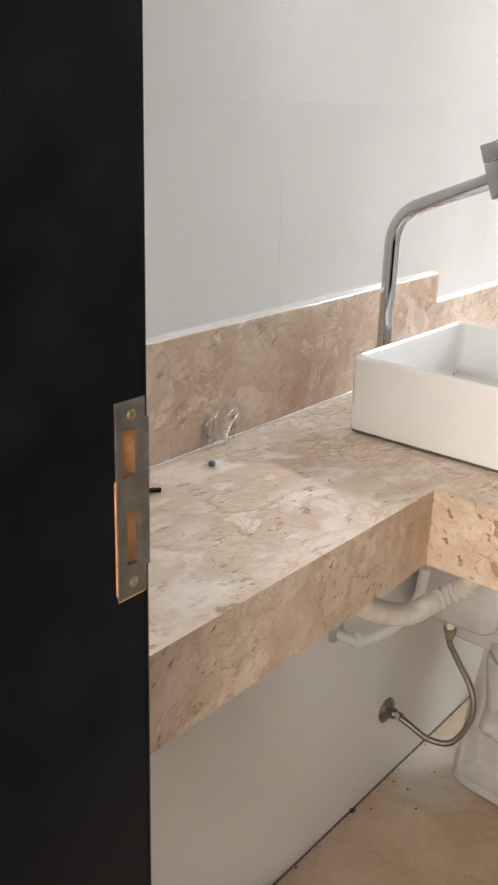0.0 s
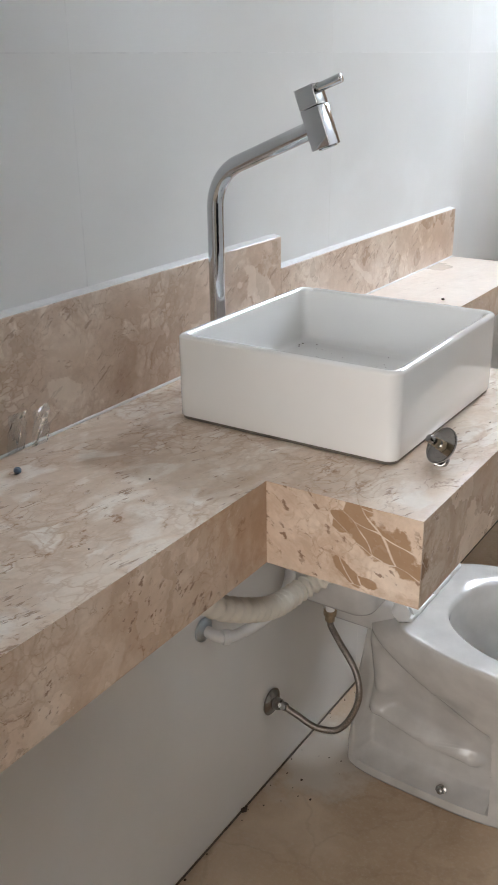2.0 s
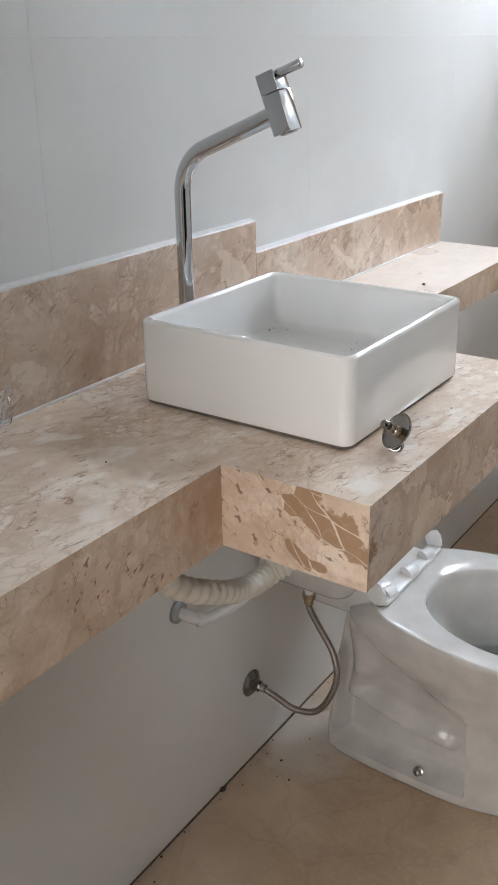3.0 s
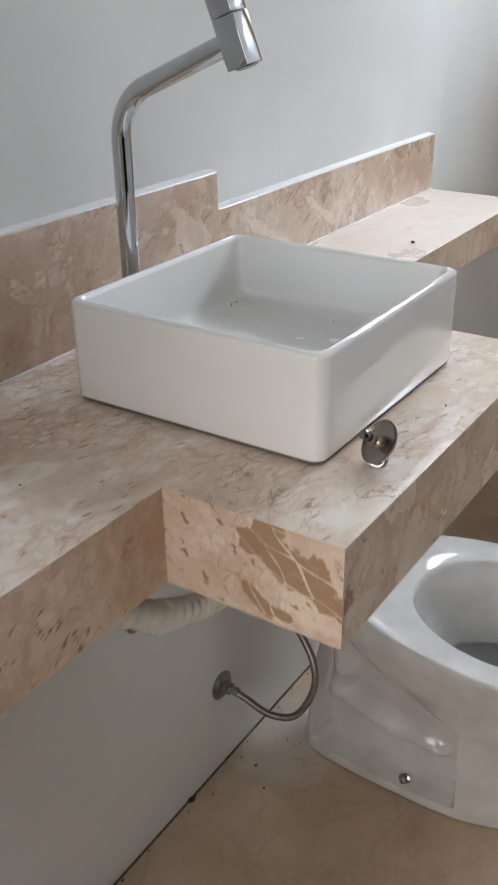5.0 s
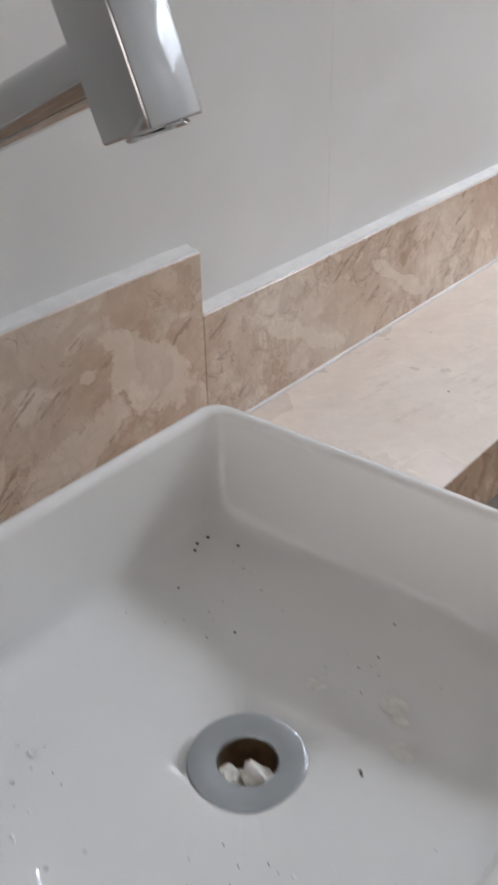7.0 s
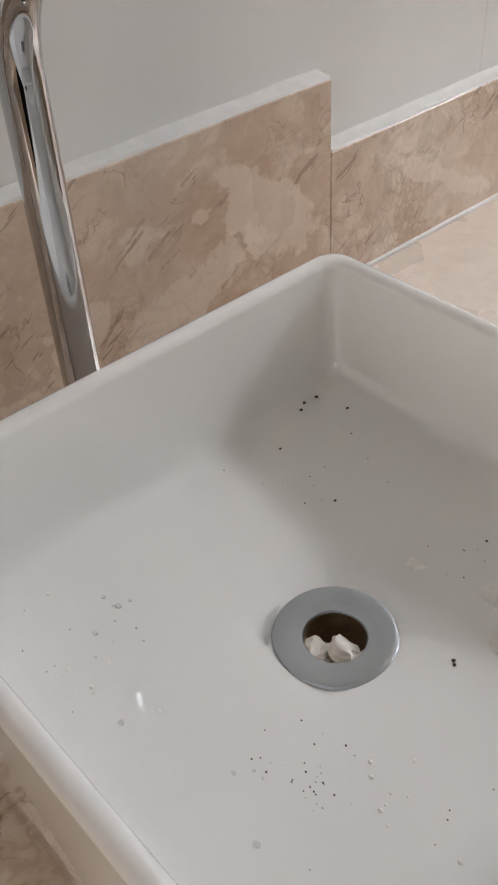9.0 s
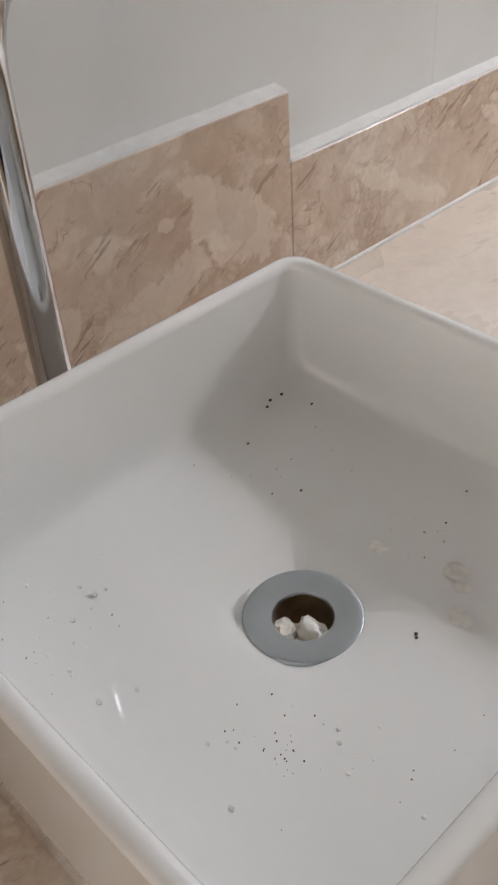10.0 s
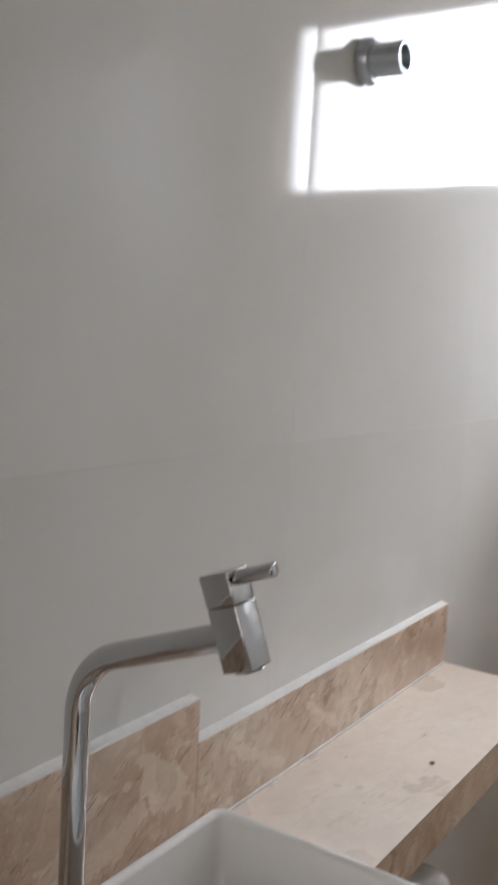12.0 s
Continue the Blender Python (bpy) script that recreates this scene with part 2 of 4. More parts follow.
def tile_material():
    m, n, links, b = material("glazed_white_porcelain_tile")
    co = n.new("ShaderNodeTexCoord").outputs["Object"]
    r = n.new("ShaderNodeObjectInfo").outputs["Random"]
    big = noise_tex(n, links, co, 2.2, 5.0, 0.6).outputs[0]
    c = ramp(n, links, big, (0.3, (0.765, 0.76, 0.74)), (0.7, (0.815, 0.815, 0.80)))
    c = mix(n, links, maths(n, links, "MULTIPLY", r, 0.05), c, (0.62, 0.61, 0.58))
    world_co = n.new("ShaderNodeNewGeometry").outputs["Position"]
    film = noise_tex(n, links, world_co, 4.0, 4.0, 0.5, 1.0).outputs[0]
    wob = maths(n, links, "SUBTRACT", noise_tex(n, links, world_co, 6.0, 4.0).outputs[0], 0.5)
    # Pale zone above the upstand: residue film plus the shelf's reflection painted in.
    region = ramp(n, links, blotch(n, links, world_co, (0.0, 1.93, 1.06), (0.1, 0.48, 0.15), wob), (0.5, 1.0), (1.15, 0.0))
    residue_sheen = maths(n, links, "MULTIPLY", ramp(n, links, film, (0.36, 0.0), (0.58, 1.0)), region)
    c = mix(n, links, maths(n, links, "MULTIPLY", residue_sheen, 0.42), c, (0.87, 0.875, 0.87))
    links.new(c, b.inputs["Base Color"])
    dust = noise_tex(n, links, co, 45.0, 6.0, 0.65).outputs[0]
    rr = mix(n, links, residue_sheen, ramp(n, links, dust, (0.3, 0.04), (0.75, 0.10)), (0.22, 0.22, 0.22))
    links.new(rr, b.inputs["Roughness"])
    bump(n, links, b, noise_tex(n, links, co, 3.0, 2.0).outputs[0], 0.10, 0.004)
    return m


def floor_material():
    m, n, links, b = material("dusty_beige_floor_tile")
    co = n.new("ShaderNodeTexCoord").outputs["Object"]
    w = noise_tex(n, links, co, 3.0, 6.0, 0.6)
    wco = vec(n, links, "ADD", co, vec(n, links, "MULTIPLY", w.outputs["Color"], (0.25, 0.25, 0.25)).outputs[0]).outputs[0]
    cloud = noise_tex(n, links, wco, 3.5, 9.0, 0.6).outputs[0]
    c = ramp(n, links, cloud, (0.32, (0.39, 0.28, 0.18)), (0.50, (0.52, 0.395, 0.275)), (0.66, (0.64, 0.515, 0.38)))
    e = node(n, "ShaderNodeTexVoronoi", Scale=5.0)
    e.feature = "DISTANCE_TO_EDGE"
    links.new(wco, e.inputs["Vector"])
    c = mix(n, links, ramp(n, links, e.outputs["Distance"], (0.0, 0.18), (0.03, 0.0)), c, (0.24, 0.16, 0.095))
    # cement dust left near the wall
    wob = maths(n, links, "SUBTRACT", noise_tex(n, links, co, 16.0, 5.0, 0.65).outputs[0], 0.5)
    d = ramp(n, links, blotch(n, links, co, (0.06, 1.60, 0.0), (0.13, 0.15, 0.1), wob), (0.45, 0.85), (1.1, 0.0))
    c = mix(n, links, d, c, (0.62, 0.57, 0.50))
    fine = noise_tex(n, links, co, 120.0, 5.0, 0.65).outputs[0]
    c = mix(n, links, ramp(n, links, fine, (0.5, 0.0), (0.75, 0.35)), c, (0.60, 0.53, 0.44))
    links.new(c, b.inputs["Base Color"])
    links.new(ramp(n, links, cloud, (0.3, 0.28), (0.7, 0.5)), b.inputs["Roughness"])
    bump(n, links, b, fine, 0.12, 0.0006)
    return m


TILE = tile_material()
FLOOR = floor_material()
GROUT = plain("pale_grout", (0.70, 0.695, 0.68), 0.8, 0, 0.08, 60, 0.0004)
GROUT_FLOOR = plain("brown_grout", (0.30, 0.24, 0.18), 0.85, 0, 0.15, 60, 0.0004)
PLASTER = plain("white_painted_plaster", (0.74, 0.73, 0.70), 0.7, 0, 0.04, 12, 0.0008)
HALL = plain("darkened_hall_plaster", (0.46, 0.41, 0.35), 0.7, 0, 0.05, 9, 0.0008)
CERAMIC = plain("white_glazed_ceramic", (0.86, 0.855, 0.838), 0.03, 0, 0.015, 8)
glaze = CERAMIC.node_tree.nodes["Principled BSDF"].inputs
glaze["IOR"].default_value, glaze["Coat Weight"].default_value, glaze["Coat Roughness"].default_value = 1.6, 0.8, 0.02
# Darker copy of the basin glaze: the toilet's shade is put into its colour.
SHADED_CERAMIC = plain("shaded_glazed_ceramic", (0.63, 0.615, 0.59), 0.12, 0, 0.10, 16)
CAULK = plain("white_silicone", (0.74, 0.725, 0.70), 0.5, 0, 0.05, 90, 0.0008)
CHROME = plain("polished_chrome", (0.56, 0.57, 0.58), 0.05, 1.0, 0.03, 40)
SATIN = plain("satin_steel", (0.46, 0.495, 0.525), 0.30, 1.0, 0.03, 60)
STEEL_MESH = plain("braided_steel", (0.30, 0.27, 0.24), 0.38, 1.0, 0.35, 420, 0.0005)
PLUGMETAL = plain("dull_nickel", (0.30, 0.285, 0.27), 0.22, 1.0, 0.08, 60)
BRASS = plain("dull_brass", (0.45, 0.36, 0.25), 0.35, 1.0, 0.2, 120)
BLACK = plain("black_lacquered_wood", (0.006, 0.007, 0.010), 0.42, 0, 0.4, 22, 0.0003)
BLACK.node_tree.nodes["Principled BSDF"].inputs["Specular IOR Level"].default_value = 0.12
RAWWOOD = plain("raw_pine", (0.62, 0.34, 0.16), 0.75, 0, 0.3, 70, 0.0006)
STRIKE = plain("zinc_plate", (0.33, 0.30, 0.27), 0.42, 0.9, 0.18, 110, 0.0002)
RUBBER = plain("black_rubber", (0.02, 0.02, 0.022), 0.6, 0, 0.3, 60)
PVC = plain("ivory_corrugated_plastic", (0.74, 0.69, 0.60), 0.42, 0, 0.05, 50)
WHITE_PLASTIC = plain("white_plastic", (0.80, 0.80, 0.79), 0.3, 0, 0.03, 40)
CRUMB = plain("dark_grit", (0.07, 0.048, 0.036), 0.9, 0, 0.5, 300)
PUTTY = plain("white_putty", (0.86, 0.84, 0.80), 0.8, 0, 0.1, 200, 0.0006)
ALU = plain("white_window_aluminium", (0.75, 0.75, 0.76), 0.35, 0.0, 0.03, 30)
DARK_GAP = plain("dark_gap", (0.13, 0.11, 0.09), 0.9, 0, 0.3, 90)

CLEAR, cn, cl, cb = material("clear_plastic")
cb.inputs["Base Color"].default_value = (0.95, 0.97, 0.97, 1)
cb.inputs["Roughness"].default_value = 0.04
cb.inputs["Transmission Weight"].default_value = 0.94
cb.inputs["IOR"].default_value = 1.25
BLUE = plain("blue_grey_plastic", (0.10, 0.15, 0.20), 0.4, 0, 0.2, 200)


# ---- mesh helpers ----
def part(name, bm, mat, parent=None, label="", smooth=False, sharp=40):
    me = bpy.data.meshes.new(name)
    bm.normal_update()
    if smooth:
        for f in bm.faces:
            f.smooth = True
        for e in bm.edges:
            if len(e.link_faces) == 2 and e.calc_face_angle(0) > radians(sharp):
                e.smooth = False
    bm.to_mesh(me)
    bm.free()
    me.materials.append(mat)
    ob = new(name, me)
    if parent is not None:
        ob.parent = parent
    if label:
        ob["label"] = label
    return ob


def thing(name, label, category, group="", kind=""):
    return tagged(new(name), label, category, group, kind)


def box(x0, x1, y0, y1, z0, z1, bevel=0.0, segments=2, bm=None):
    own = bmesh.new()
    vs = bmesh.ops.create_cube(own, size=1.0)["verts"]
    for v in vs:
        v.co = Vector(((x0 + x1) / 2 + v.co.x * (x1 - x0), (y0 + y1) / 2 + v.co.y * (y1 - y0), (z0 + z1) / 2 + v.co.z * (z1 - z0)))
    if bevel:
        bmesh.ops.bevel(own, geom=own.edges[:], offset=bevel, segments=segments, profile=0.5, affect="EDGES")
    if bm is None:
        return own
    join(bm, own)
    return bm


def join(bm, other):
    me = bpy.data.meshes.new("tmp")
    other.to_mesh(me)
    other.free()
    bm.from_mesh(me)
    bpy.data.meshes.remove(me)
    return bm


def loft(loops, closed_ends=(True, True)):
    """A skin over rings of the same number of points."""
    bm = bmesh.new()
    rings = [[bm.verts.new(p) for p in loop] for loop in loops]
    k = len(rings[0])
    for a, b in zip(rings, rings[1:]):
        for i in range(k):
            bm.faces.new((a[i], a[(i + 1) % k], b[(i + 1) % k], b[i]))
    if closed_ends[0]:
        bm.faces.new(rings[0][::-1])
    if closed_ends[1]:
        bm.faces.new(rings[-1])
    bmesh.ops.recalc_face_normals(bm, faces=bm.faces[:])
    return bm


def lathe(profile, m=Matrix(), n=32, ends=(True, True)):
    """(radius, height) pairs turned about z, then placed by m."""
    return loft([[m @ Vector((r * math.cos(2 * math.pi * i / n), r * math.sin(2 * math.pi * i / n), z)) for i in range(n)] for r, z in profile], ends)


def axis(origin, direction):
    return Matrix.Translation(origin) @ Vector(direction).to_track_quat("Z", "Y").to_matrix().to_4x4()


def spline(points, steps=10):
    """Points along a smooth curve through the given ones."""
    pts = [Vector(p) for p in points]
    pts = [2 * pts[0] - pts[1], *pts, 2 * pts[-1] - pts[-2]]
    out = []
    for i in range(1, len(pts) - 2):
        a, b, c, d = pts[i - 1:i + 3]
        for s in range(steps):
            t = s / steps
            out.append(0.5 * (2 * b + (c - a) * t + (2 * a - 5 * b + 4 * c - d) * t * t + (3 * b - a - 3 * c + d) * t ** 3))
    out.append(pts[-2])
    return out


def tube(line, radius, n=16, ends=(True, True)):
    """A round tube along a line; radius is a number or a function of 0..1."""
    loops, normal = [], None
    last = len(line) - 1
    for i, p in enumerate(line):
        tangent = (line[min(i + 1, last)] - line[max(i - 1, 0)]).normalized()
        normal = tangent.orthogonal() if normal is None else (normal - tangent * normal.dot(tangent))
        normal.normalize()
        side = tangent.cross(normal)
        r = radius(i / last) if callable(radius) else radius
        loops.append([p + r * (math.cos(2 * math.pi * k / n) * normal + math.sin(2 * math.pi * k / n) * side) for k in range(n)])
    return loft(loops, ends)


def rounded(cx, cy, hx, hy, r, z, n=8):
    """A rounded rectangle, 4 * (n + 1) points, starting at the same corner each time."""
    out = []
    for q, (sx, sy) in enumerate(((1, 1), (-1, 1), (-1, -1), (1, -1))):
        for i in range(n + 1):
            a = math.pi / 2 * (q + i / n)
            out.append(Vector((cx + sx * (hx - r) + r * math.cos(a), cy + sy * (hy - r) + r * math.sin(a), z)))
    return out


def blob(bm, centre, size, seed, squash=(1, 1, 1), sub=1, rough=0.0):
    own = bmesh.new()
    bmesh.ops.create_icosphere(own, subdivisions=sub, radius=1.0)
    turn = Euler((seed * 1.7, seed * 2.3, seed * 0.9)).to_matrix()
    for v in own.verts:
        k = 1 + 0.35 * noise.noise(v.co * 1.3 + Vector((seed * 3.1, seed, -seed))) + rough * (0.45 * noise.noise(v.co * 2.9 + Vector((seed, 0, seed))) + 0.16 * noise.noise(v.co * 7.0))
        p = turn @ (v.co * k)
        v.co = Vector(centre) + Vector((p.x * size * squash[0], p.y * size * squash[1], p.z * size * squash[2]))
    return join(bm, own)


# ---- the shell of the bathroom and the hall ----
W, NEAR, TOP = 1.075, 0.45, 2.55
WX = 0.006                              # face of the tiles behind the vanity
floor = thing("floor", "dusty beige marble-look floor tiles", "floor", kind="structure")
part("floor_base", box(-0.3, 2.2, -1.5, FAR + 0.15, -0.10, -0.006), GROUT_FLOOR, floor)

wall_west = thing("wall_west", "wall of large glossy white porcelain tiles behind the vanity", "wall", kind="structure")
part("wall_body", box(-0.16, WX - 0.0006, 0.32, FAR + 0.15, -0.006, TOP), GROUT, wall_west)
wall_east = thing("wall_east", "glossy white tiled wall opposite the vanity", "wall", kind="structure")
part("wall_body", box(W + 0.0006, W + 0.16, 0.32, FAR + 0.15, -0.006, TOP), GROUT, wall_east)

wall_north = thing("wall_north", "unseen far wall, floor-tile brown for dark reflections, with a small high window", "wall", kind="structure")
bm = box(-0.0006, WIN[0], FAR, FAR + 0.14, -0.006, TOP)
box(WIN[1], W + 0.0006, FAR, FAR + 0.14, -0.006, TOP, bm=bm)
box(WIN[0], WIN[1], FAR, FAR + 0.14, -0.006, WIN[2], bm=bm)
box(WIN[0], WIN[1], FAR, FAR + 0.14, WIN[3], TOP, bm=bm)
# Wall is out of view; floor-tile brown added so the glossy tiles mirror dark.
part("wall_body", bm, FLOOR, wall_north)

DOOR = (0.401, 1.02, 2.10)
wall_south = thing("wall_south", "white plastered wall with the doorway", "wall", kind="structure")
bm = box(-0.9, DOOR[0] - 0.035, 0.32, NEAR, -0.006, TOP)
box(DOOR[1] + 0.035, 2.2, 0.32, NEAR, -0.006, TOP, bm=bm)
box(DOOR[0] - 0.035, DOOR[1] + 0.035, 0.32, NEAR, DOOR[2] + 0.035, TOP, bm=bm)
part("wall_body", bm, PLASTER, wall_south)

# Unseen hall walls added to enclose the lamp; colour darkened to dim reflections.
hall_walls = thing("wall_hall", "unseen hall walls added outside the bathroom, darkened to dim reflections", "wall", kind="structure")
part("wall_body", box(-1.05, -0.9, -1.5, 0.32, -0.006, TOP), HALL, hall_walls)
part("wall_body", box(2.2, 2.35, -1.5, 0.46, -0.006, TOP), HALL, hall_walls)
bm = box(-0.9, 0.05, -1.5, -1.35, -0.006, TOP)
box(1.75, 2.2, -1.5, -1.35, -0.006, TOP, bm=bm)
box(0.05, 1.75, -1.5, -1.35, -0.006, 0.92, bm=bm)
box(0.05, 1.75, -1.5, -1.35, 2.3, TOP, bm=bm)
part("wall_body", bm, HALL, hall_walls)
tagged(part("ceiling", box(-1.05, 2.35, -1.5, FAR + 0.15, TOP, TOP + 0.12), PLASTER), "plain white ceiling", "ceiling", kind="structure")

window = thing("window_1", "small high white aluminium window with bright daylight", "window", kind="structure")
x0, x1, z0, z1 = WIN
part("window_sill", box(x0 + 0.002, x1 - 0.002, FAR - 0.012, FAR + 0.138, z0 - 0.02 + 0.022, z0 + 0.016, 0.002), MARBLE_TOP_LIT, window)
for a in ((x0, x0 + 0.028, z0 + 0.016, z1), (x1 - 0.028, x1, z0 + 0.016, z1), (x0 + 0.028, x1 - 0.028, z0 + 0.016, z0 + 0.044), (x0 + 0.028, x1 - 0.028, z1 - 0.028, z1)):
    part("window_frame", box(a[0], a[1], FAR + 0.05, FAR + 0.085, a[2], a[3], 0.002), ALU, window)

# door lining, black lacquered, with the strike plate let into its face
jamb = thing("door_1", "black lacquered wooden door frame with a metal strike plate", "door frame", kind="structure")


def jamb_post(xa, xb, z0, z1, hole):
    ya, yb = 0.29, 0.4545
    bm = bmesh.new()
    if hole:
        for a in ((ya, 0.4285, z0, z1), (0.4485, yb, z0, z1), (0.4285, 0.4485, z0, 1.062), (0.4285, 0.4485, 1.178, z1)):
            box(xa, xb, a[0], a[1], a[2], a[3], 0.0035 if a[1] == yb else 0.0, 3, bm=bm)
        box(xa, xb - 0.012, 0.4285, 0.4485, 1.062, 1.178, bm=bm)
    else:
        box(xa, xb, ya, yb, z0, z1, 0.0035, 3, bm=bm)
    return bm


part("door_jamb", jamb_post(DOOR[0] - 0.034, DOOR[0], 0.0, DOOR[2] + 0.034, True), BLACK, jamb)
part("door_jamb", jamb_post(DOOR[1], DOOR[1] + 0.034, 0.0, DOOR[2] + 0.034, False), BLACK, jamb)
part("door_head", box(DOOR[0] + 0.0005, DOOR[1] - 0.0005, 0.29, 0.4545, DOOR[2], DOOR[2] + 0.034, 0.003), BLACK, jamb)

JX = DOOR[0]
bm = bmesh.new()
for ya, yb, za, zb in ((0.4265, 0.4312, 1.055, 1.183), (0.4432, 0.4525, 1.072, 1.170), (0.4432, 0.4495, 1.055, 1.072), (0.4432, 0.4495, 1.170, 1.183),
                       (0.4312, 0.4432, 1.055, 1.077), (0.4312, 0.4432, 1.112, 1.135), (0.4312, 0.4432, 1.165, 1.183), (0.4312, 0.4338, 1.077, 1.112)):
    box(JX - 0.0008, JX + 0.0016, ya, yb, za, zb, bm=bm)
plate = part("strike_plate", bm, STRIKE, jamb, "worn zinc strike plate with two slots")
part("slot_lining", box(JX - 0.0118, JX - 0.0040, 0.4287, 0.4483, 1.0622, 1.1778), RAWWOOD, jamb, "raw orange wood in the slots")
part("chipped_edge", box(JX + 0.0002, JX + 0.0010, 0.4250, 0.4264, 1.058, 1.135, 0.0003, 1), RAWWOOD, jamb)
part("chipped_edge", box(JX + 0.0002, JX + 0.0010, 0.4265, 0.4495, 1.0532, 1.0548, 0.0003, 1), RAWWOOD, jamb)
for z in (1.064, 1.174):
    part("screw", lathe(((0.0001, 0.0016), (0.0022, 0.0014), (0.0034, 0.0004), (0.0034, 0.0)), axis((JX + 0.0014, 0.4385, z), (1, 0, 0)), 14), BRASS, plate, smooth=True)

leaf = thing("door_leaf", "black lacquered wooden door standing open against the wall", "door")
part("panel", box(1.026, 1.061, 0.472, 1.062, 0.008, 2.095, 0.002, 2), BLACK, leaf)
for z in (0.25, 1.05, 1.85):
    part("hinge", lathe(((0.0001, 0.0), (0.005, 0.0005), (0.005, 0.0795), (0.0001, 0.08)), Matrix.Translation((1.0185, 0.470, z)), 14), SATIN, leaf, smooth=True)
lock = part("handle_plate", box(1.0235, 1.0262, 0.995, 1.030, 1.03, 1.20, 0.001, 1), SATIN, leaf)
part("handle", tube(spline(((1.0240, 1.012, 1.14), (0.990, 1.012, 1.14), (0.974, 1.004, 1.14), (0.972, 0.960, 1.14), (0.972, 0.905, 1.14)), 8), 0.008, 14), SATIN, lock, smooth=True)

# ---- vanity: stone counter, aprons, upstands ----
CT = 0.916
counter = thing("stone_countertop", "stepped beige marble vanity counter with deep aprons", "countertop")
T = 0.018


def cut(bm, *rules):
    """Mitre: corners of a block that lie at the given values move to new ones; a rule is (axis, value, axis, value, axis to move, by)."""
    for v in bm.verts:
        move = Vector()
        for a1, v1, a2, v2, a3, by in rules:
            if abs(v.co[a1] - v1) < 1e-4 and abs(v.co[a2] - v2) < 1e-4:
                move[a3] += by
        v.co += move
    return bm


A = CT - 0.099
part("near_slab", cut(box(0.001, 0.308, NEAR + 0.002, 1.0130, CT - T, CT), (0, 0.308, 2, CT - T, 0, -T)), MARBLE_TOP_LIT, counter)
part("basin_slab", cut(box(0.001, 0.488, 1.0130, 1.511, CT - T, CT), (0, 0.488, 2, CT - T, 0, -T), (1, 1.0130, 2, CT - T, 1, T), (1, 1.511, 2, CT - T, 1, -T)), MARBLE_TOP_LIT, counter)
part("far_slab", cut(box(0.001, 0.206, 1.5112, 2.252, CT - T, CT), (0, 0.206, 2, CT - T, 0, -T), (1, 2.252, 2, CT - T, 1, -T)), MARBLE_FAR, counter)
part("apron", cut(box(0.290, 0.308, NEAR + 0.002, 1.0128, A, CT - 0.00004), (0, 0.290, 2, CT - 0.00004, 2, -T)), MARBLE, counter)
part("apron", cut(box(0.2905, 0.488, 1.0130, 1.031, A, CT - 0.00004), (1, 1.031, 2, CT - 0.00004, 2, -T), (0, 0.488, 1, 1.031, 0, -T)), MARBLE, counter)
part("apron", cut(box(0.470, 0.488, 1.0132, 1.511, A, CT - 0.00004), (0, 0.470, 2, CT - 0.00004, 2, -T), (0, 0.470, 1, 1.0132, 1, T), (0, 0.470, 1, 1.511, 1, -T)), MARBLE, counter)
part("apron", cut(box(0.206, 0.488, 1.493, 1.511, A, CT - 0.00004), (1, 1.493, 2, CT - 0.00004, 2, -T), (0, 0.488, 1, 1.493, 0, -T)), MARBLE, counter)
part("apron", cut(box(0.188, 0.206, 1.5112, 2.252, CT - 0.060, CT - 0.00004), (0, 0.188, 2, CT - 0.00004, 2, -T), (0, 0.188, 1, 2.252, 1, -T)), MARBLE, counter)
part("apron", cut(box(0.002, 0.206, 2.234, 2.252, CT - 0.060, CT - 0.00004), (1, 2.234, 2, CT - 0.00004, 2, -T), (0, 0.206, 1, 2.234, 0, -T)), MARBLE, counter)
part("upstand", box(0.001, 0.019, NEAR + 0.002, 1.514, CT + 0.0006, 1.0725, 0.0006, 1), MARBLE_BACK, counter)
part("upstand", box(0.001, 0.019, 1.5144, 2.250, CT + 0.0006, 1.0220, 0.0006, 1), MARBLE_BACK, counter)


def bead(path, r, seed):
    """A hand-smoothed line of silicone."""
    a, b = Vector(path[0]), Vector(path[1])
    k = max(12, int((b - a).length / 0.015))
    line = [a.lerp(b, i / k) for i in range(k + 1)]
    return tube(line, lambda t: r * (1 + 0.30 * noise.noise(Vector((t * k * 0.6, seed, 0)))), 8)


caulk = thing("silicone_sealant", "thin white silicone line along the marble upstand", "sealant", kind="structure")
part("sealant_line", bead(((0.0195, NEAR + 0.01, CT + 0.001), (0.0195, 2.25, CT + 0.001)), 0.0022, 1), CAULK, caulk, smooth=True)
for ya, yb, z, s in ((NEAR + 0.003, 1.5135, 1.0727, 2), (1.5165, 2.249, 1.0222, 3)):
    loops = []
    k = int((yb - ya) / 0.012)
    for i in range(k + 1):
        y = ya + (yb - ya) * i / k
        w = 0.0183 + 0.0006 * noise.noise(Vector((y * 40, s, 0)))
        h = 0.0030 + 0.0007 * noise.noise(Vector((y * 30, s, 5)))
        loops.append([Vector((WX + 0.0002, y, z)), Vector((w, y, z)), Vector((w - 0.001, y, z + 0.0015)), Vector((WX + 0.006, y, z + 0.0019)), Vector((WX + 0.0022, y, z + h)), Vector((WX + 0.0002, y, z + h + 0.001))])
    part("sealant_line", loft(loops), CAULK, caulk, smooth=True)
part("sealant_line", bead(((0.0077, 1.5155, 1.026), (0.0077, 1.5155, 1.0710)), 0.0022, 7), CAULK, caulk, smooth=True)

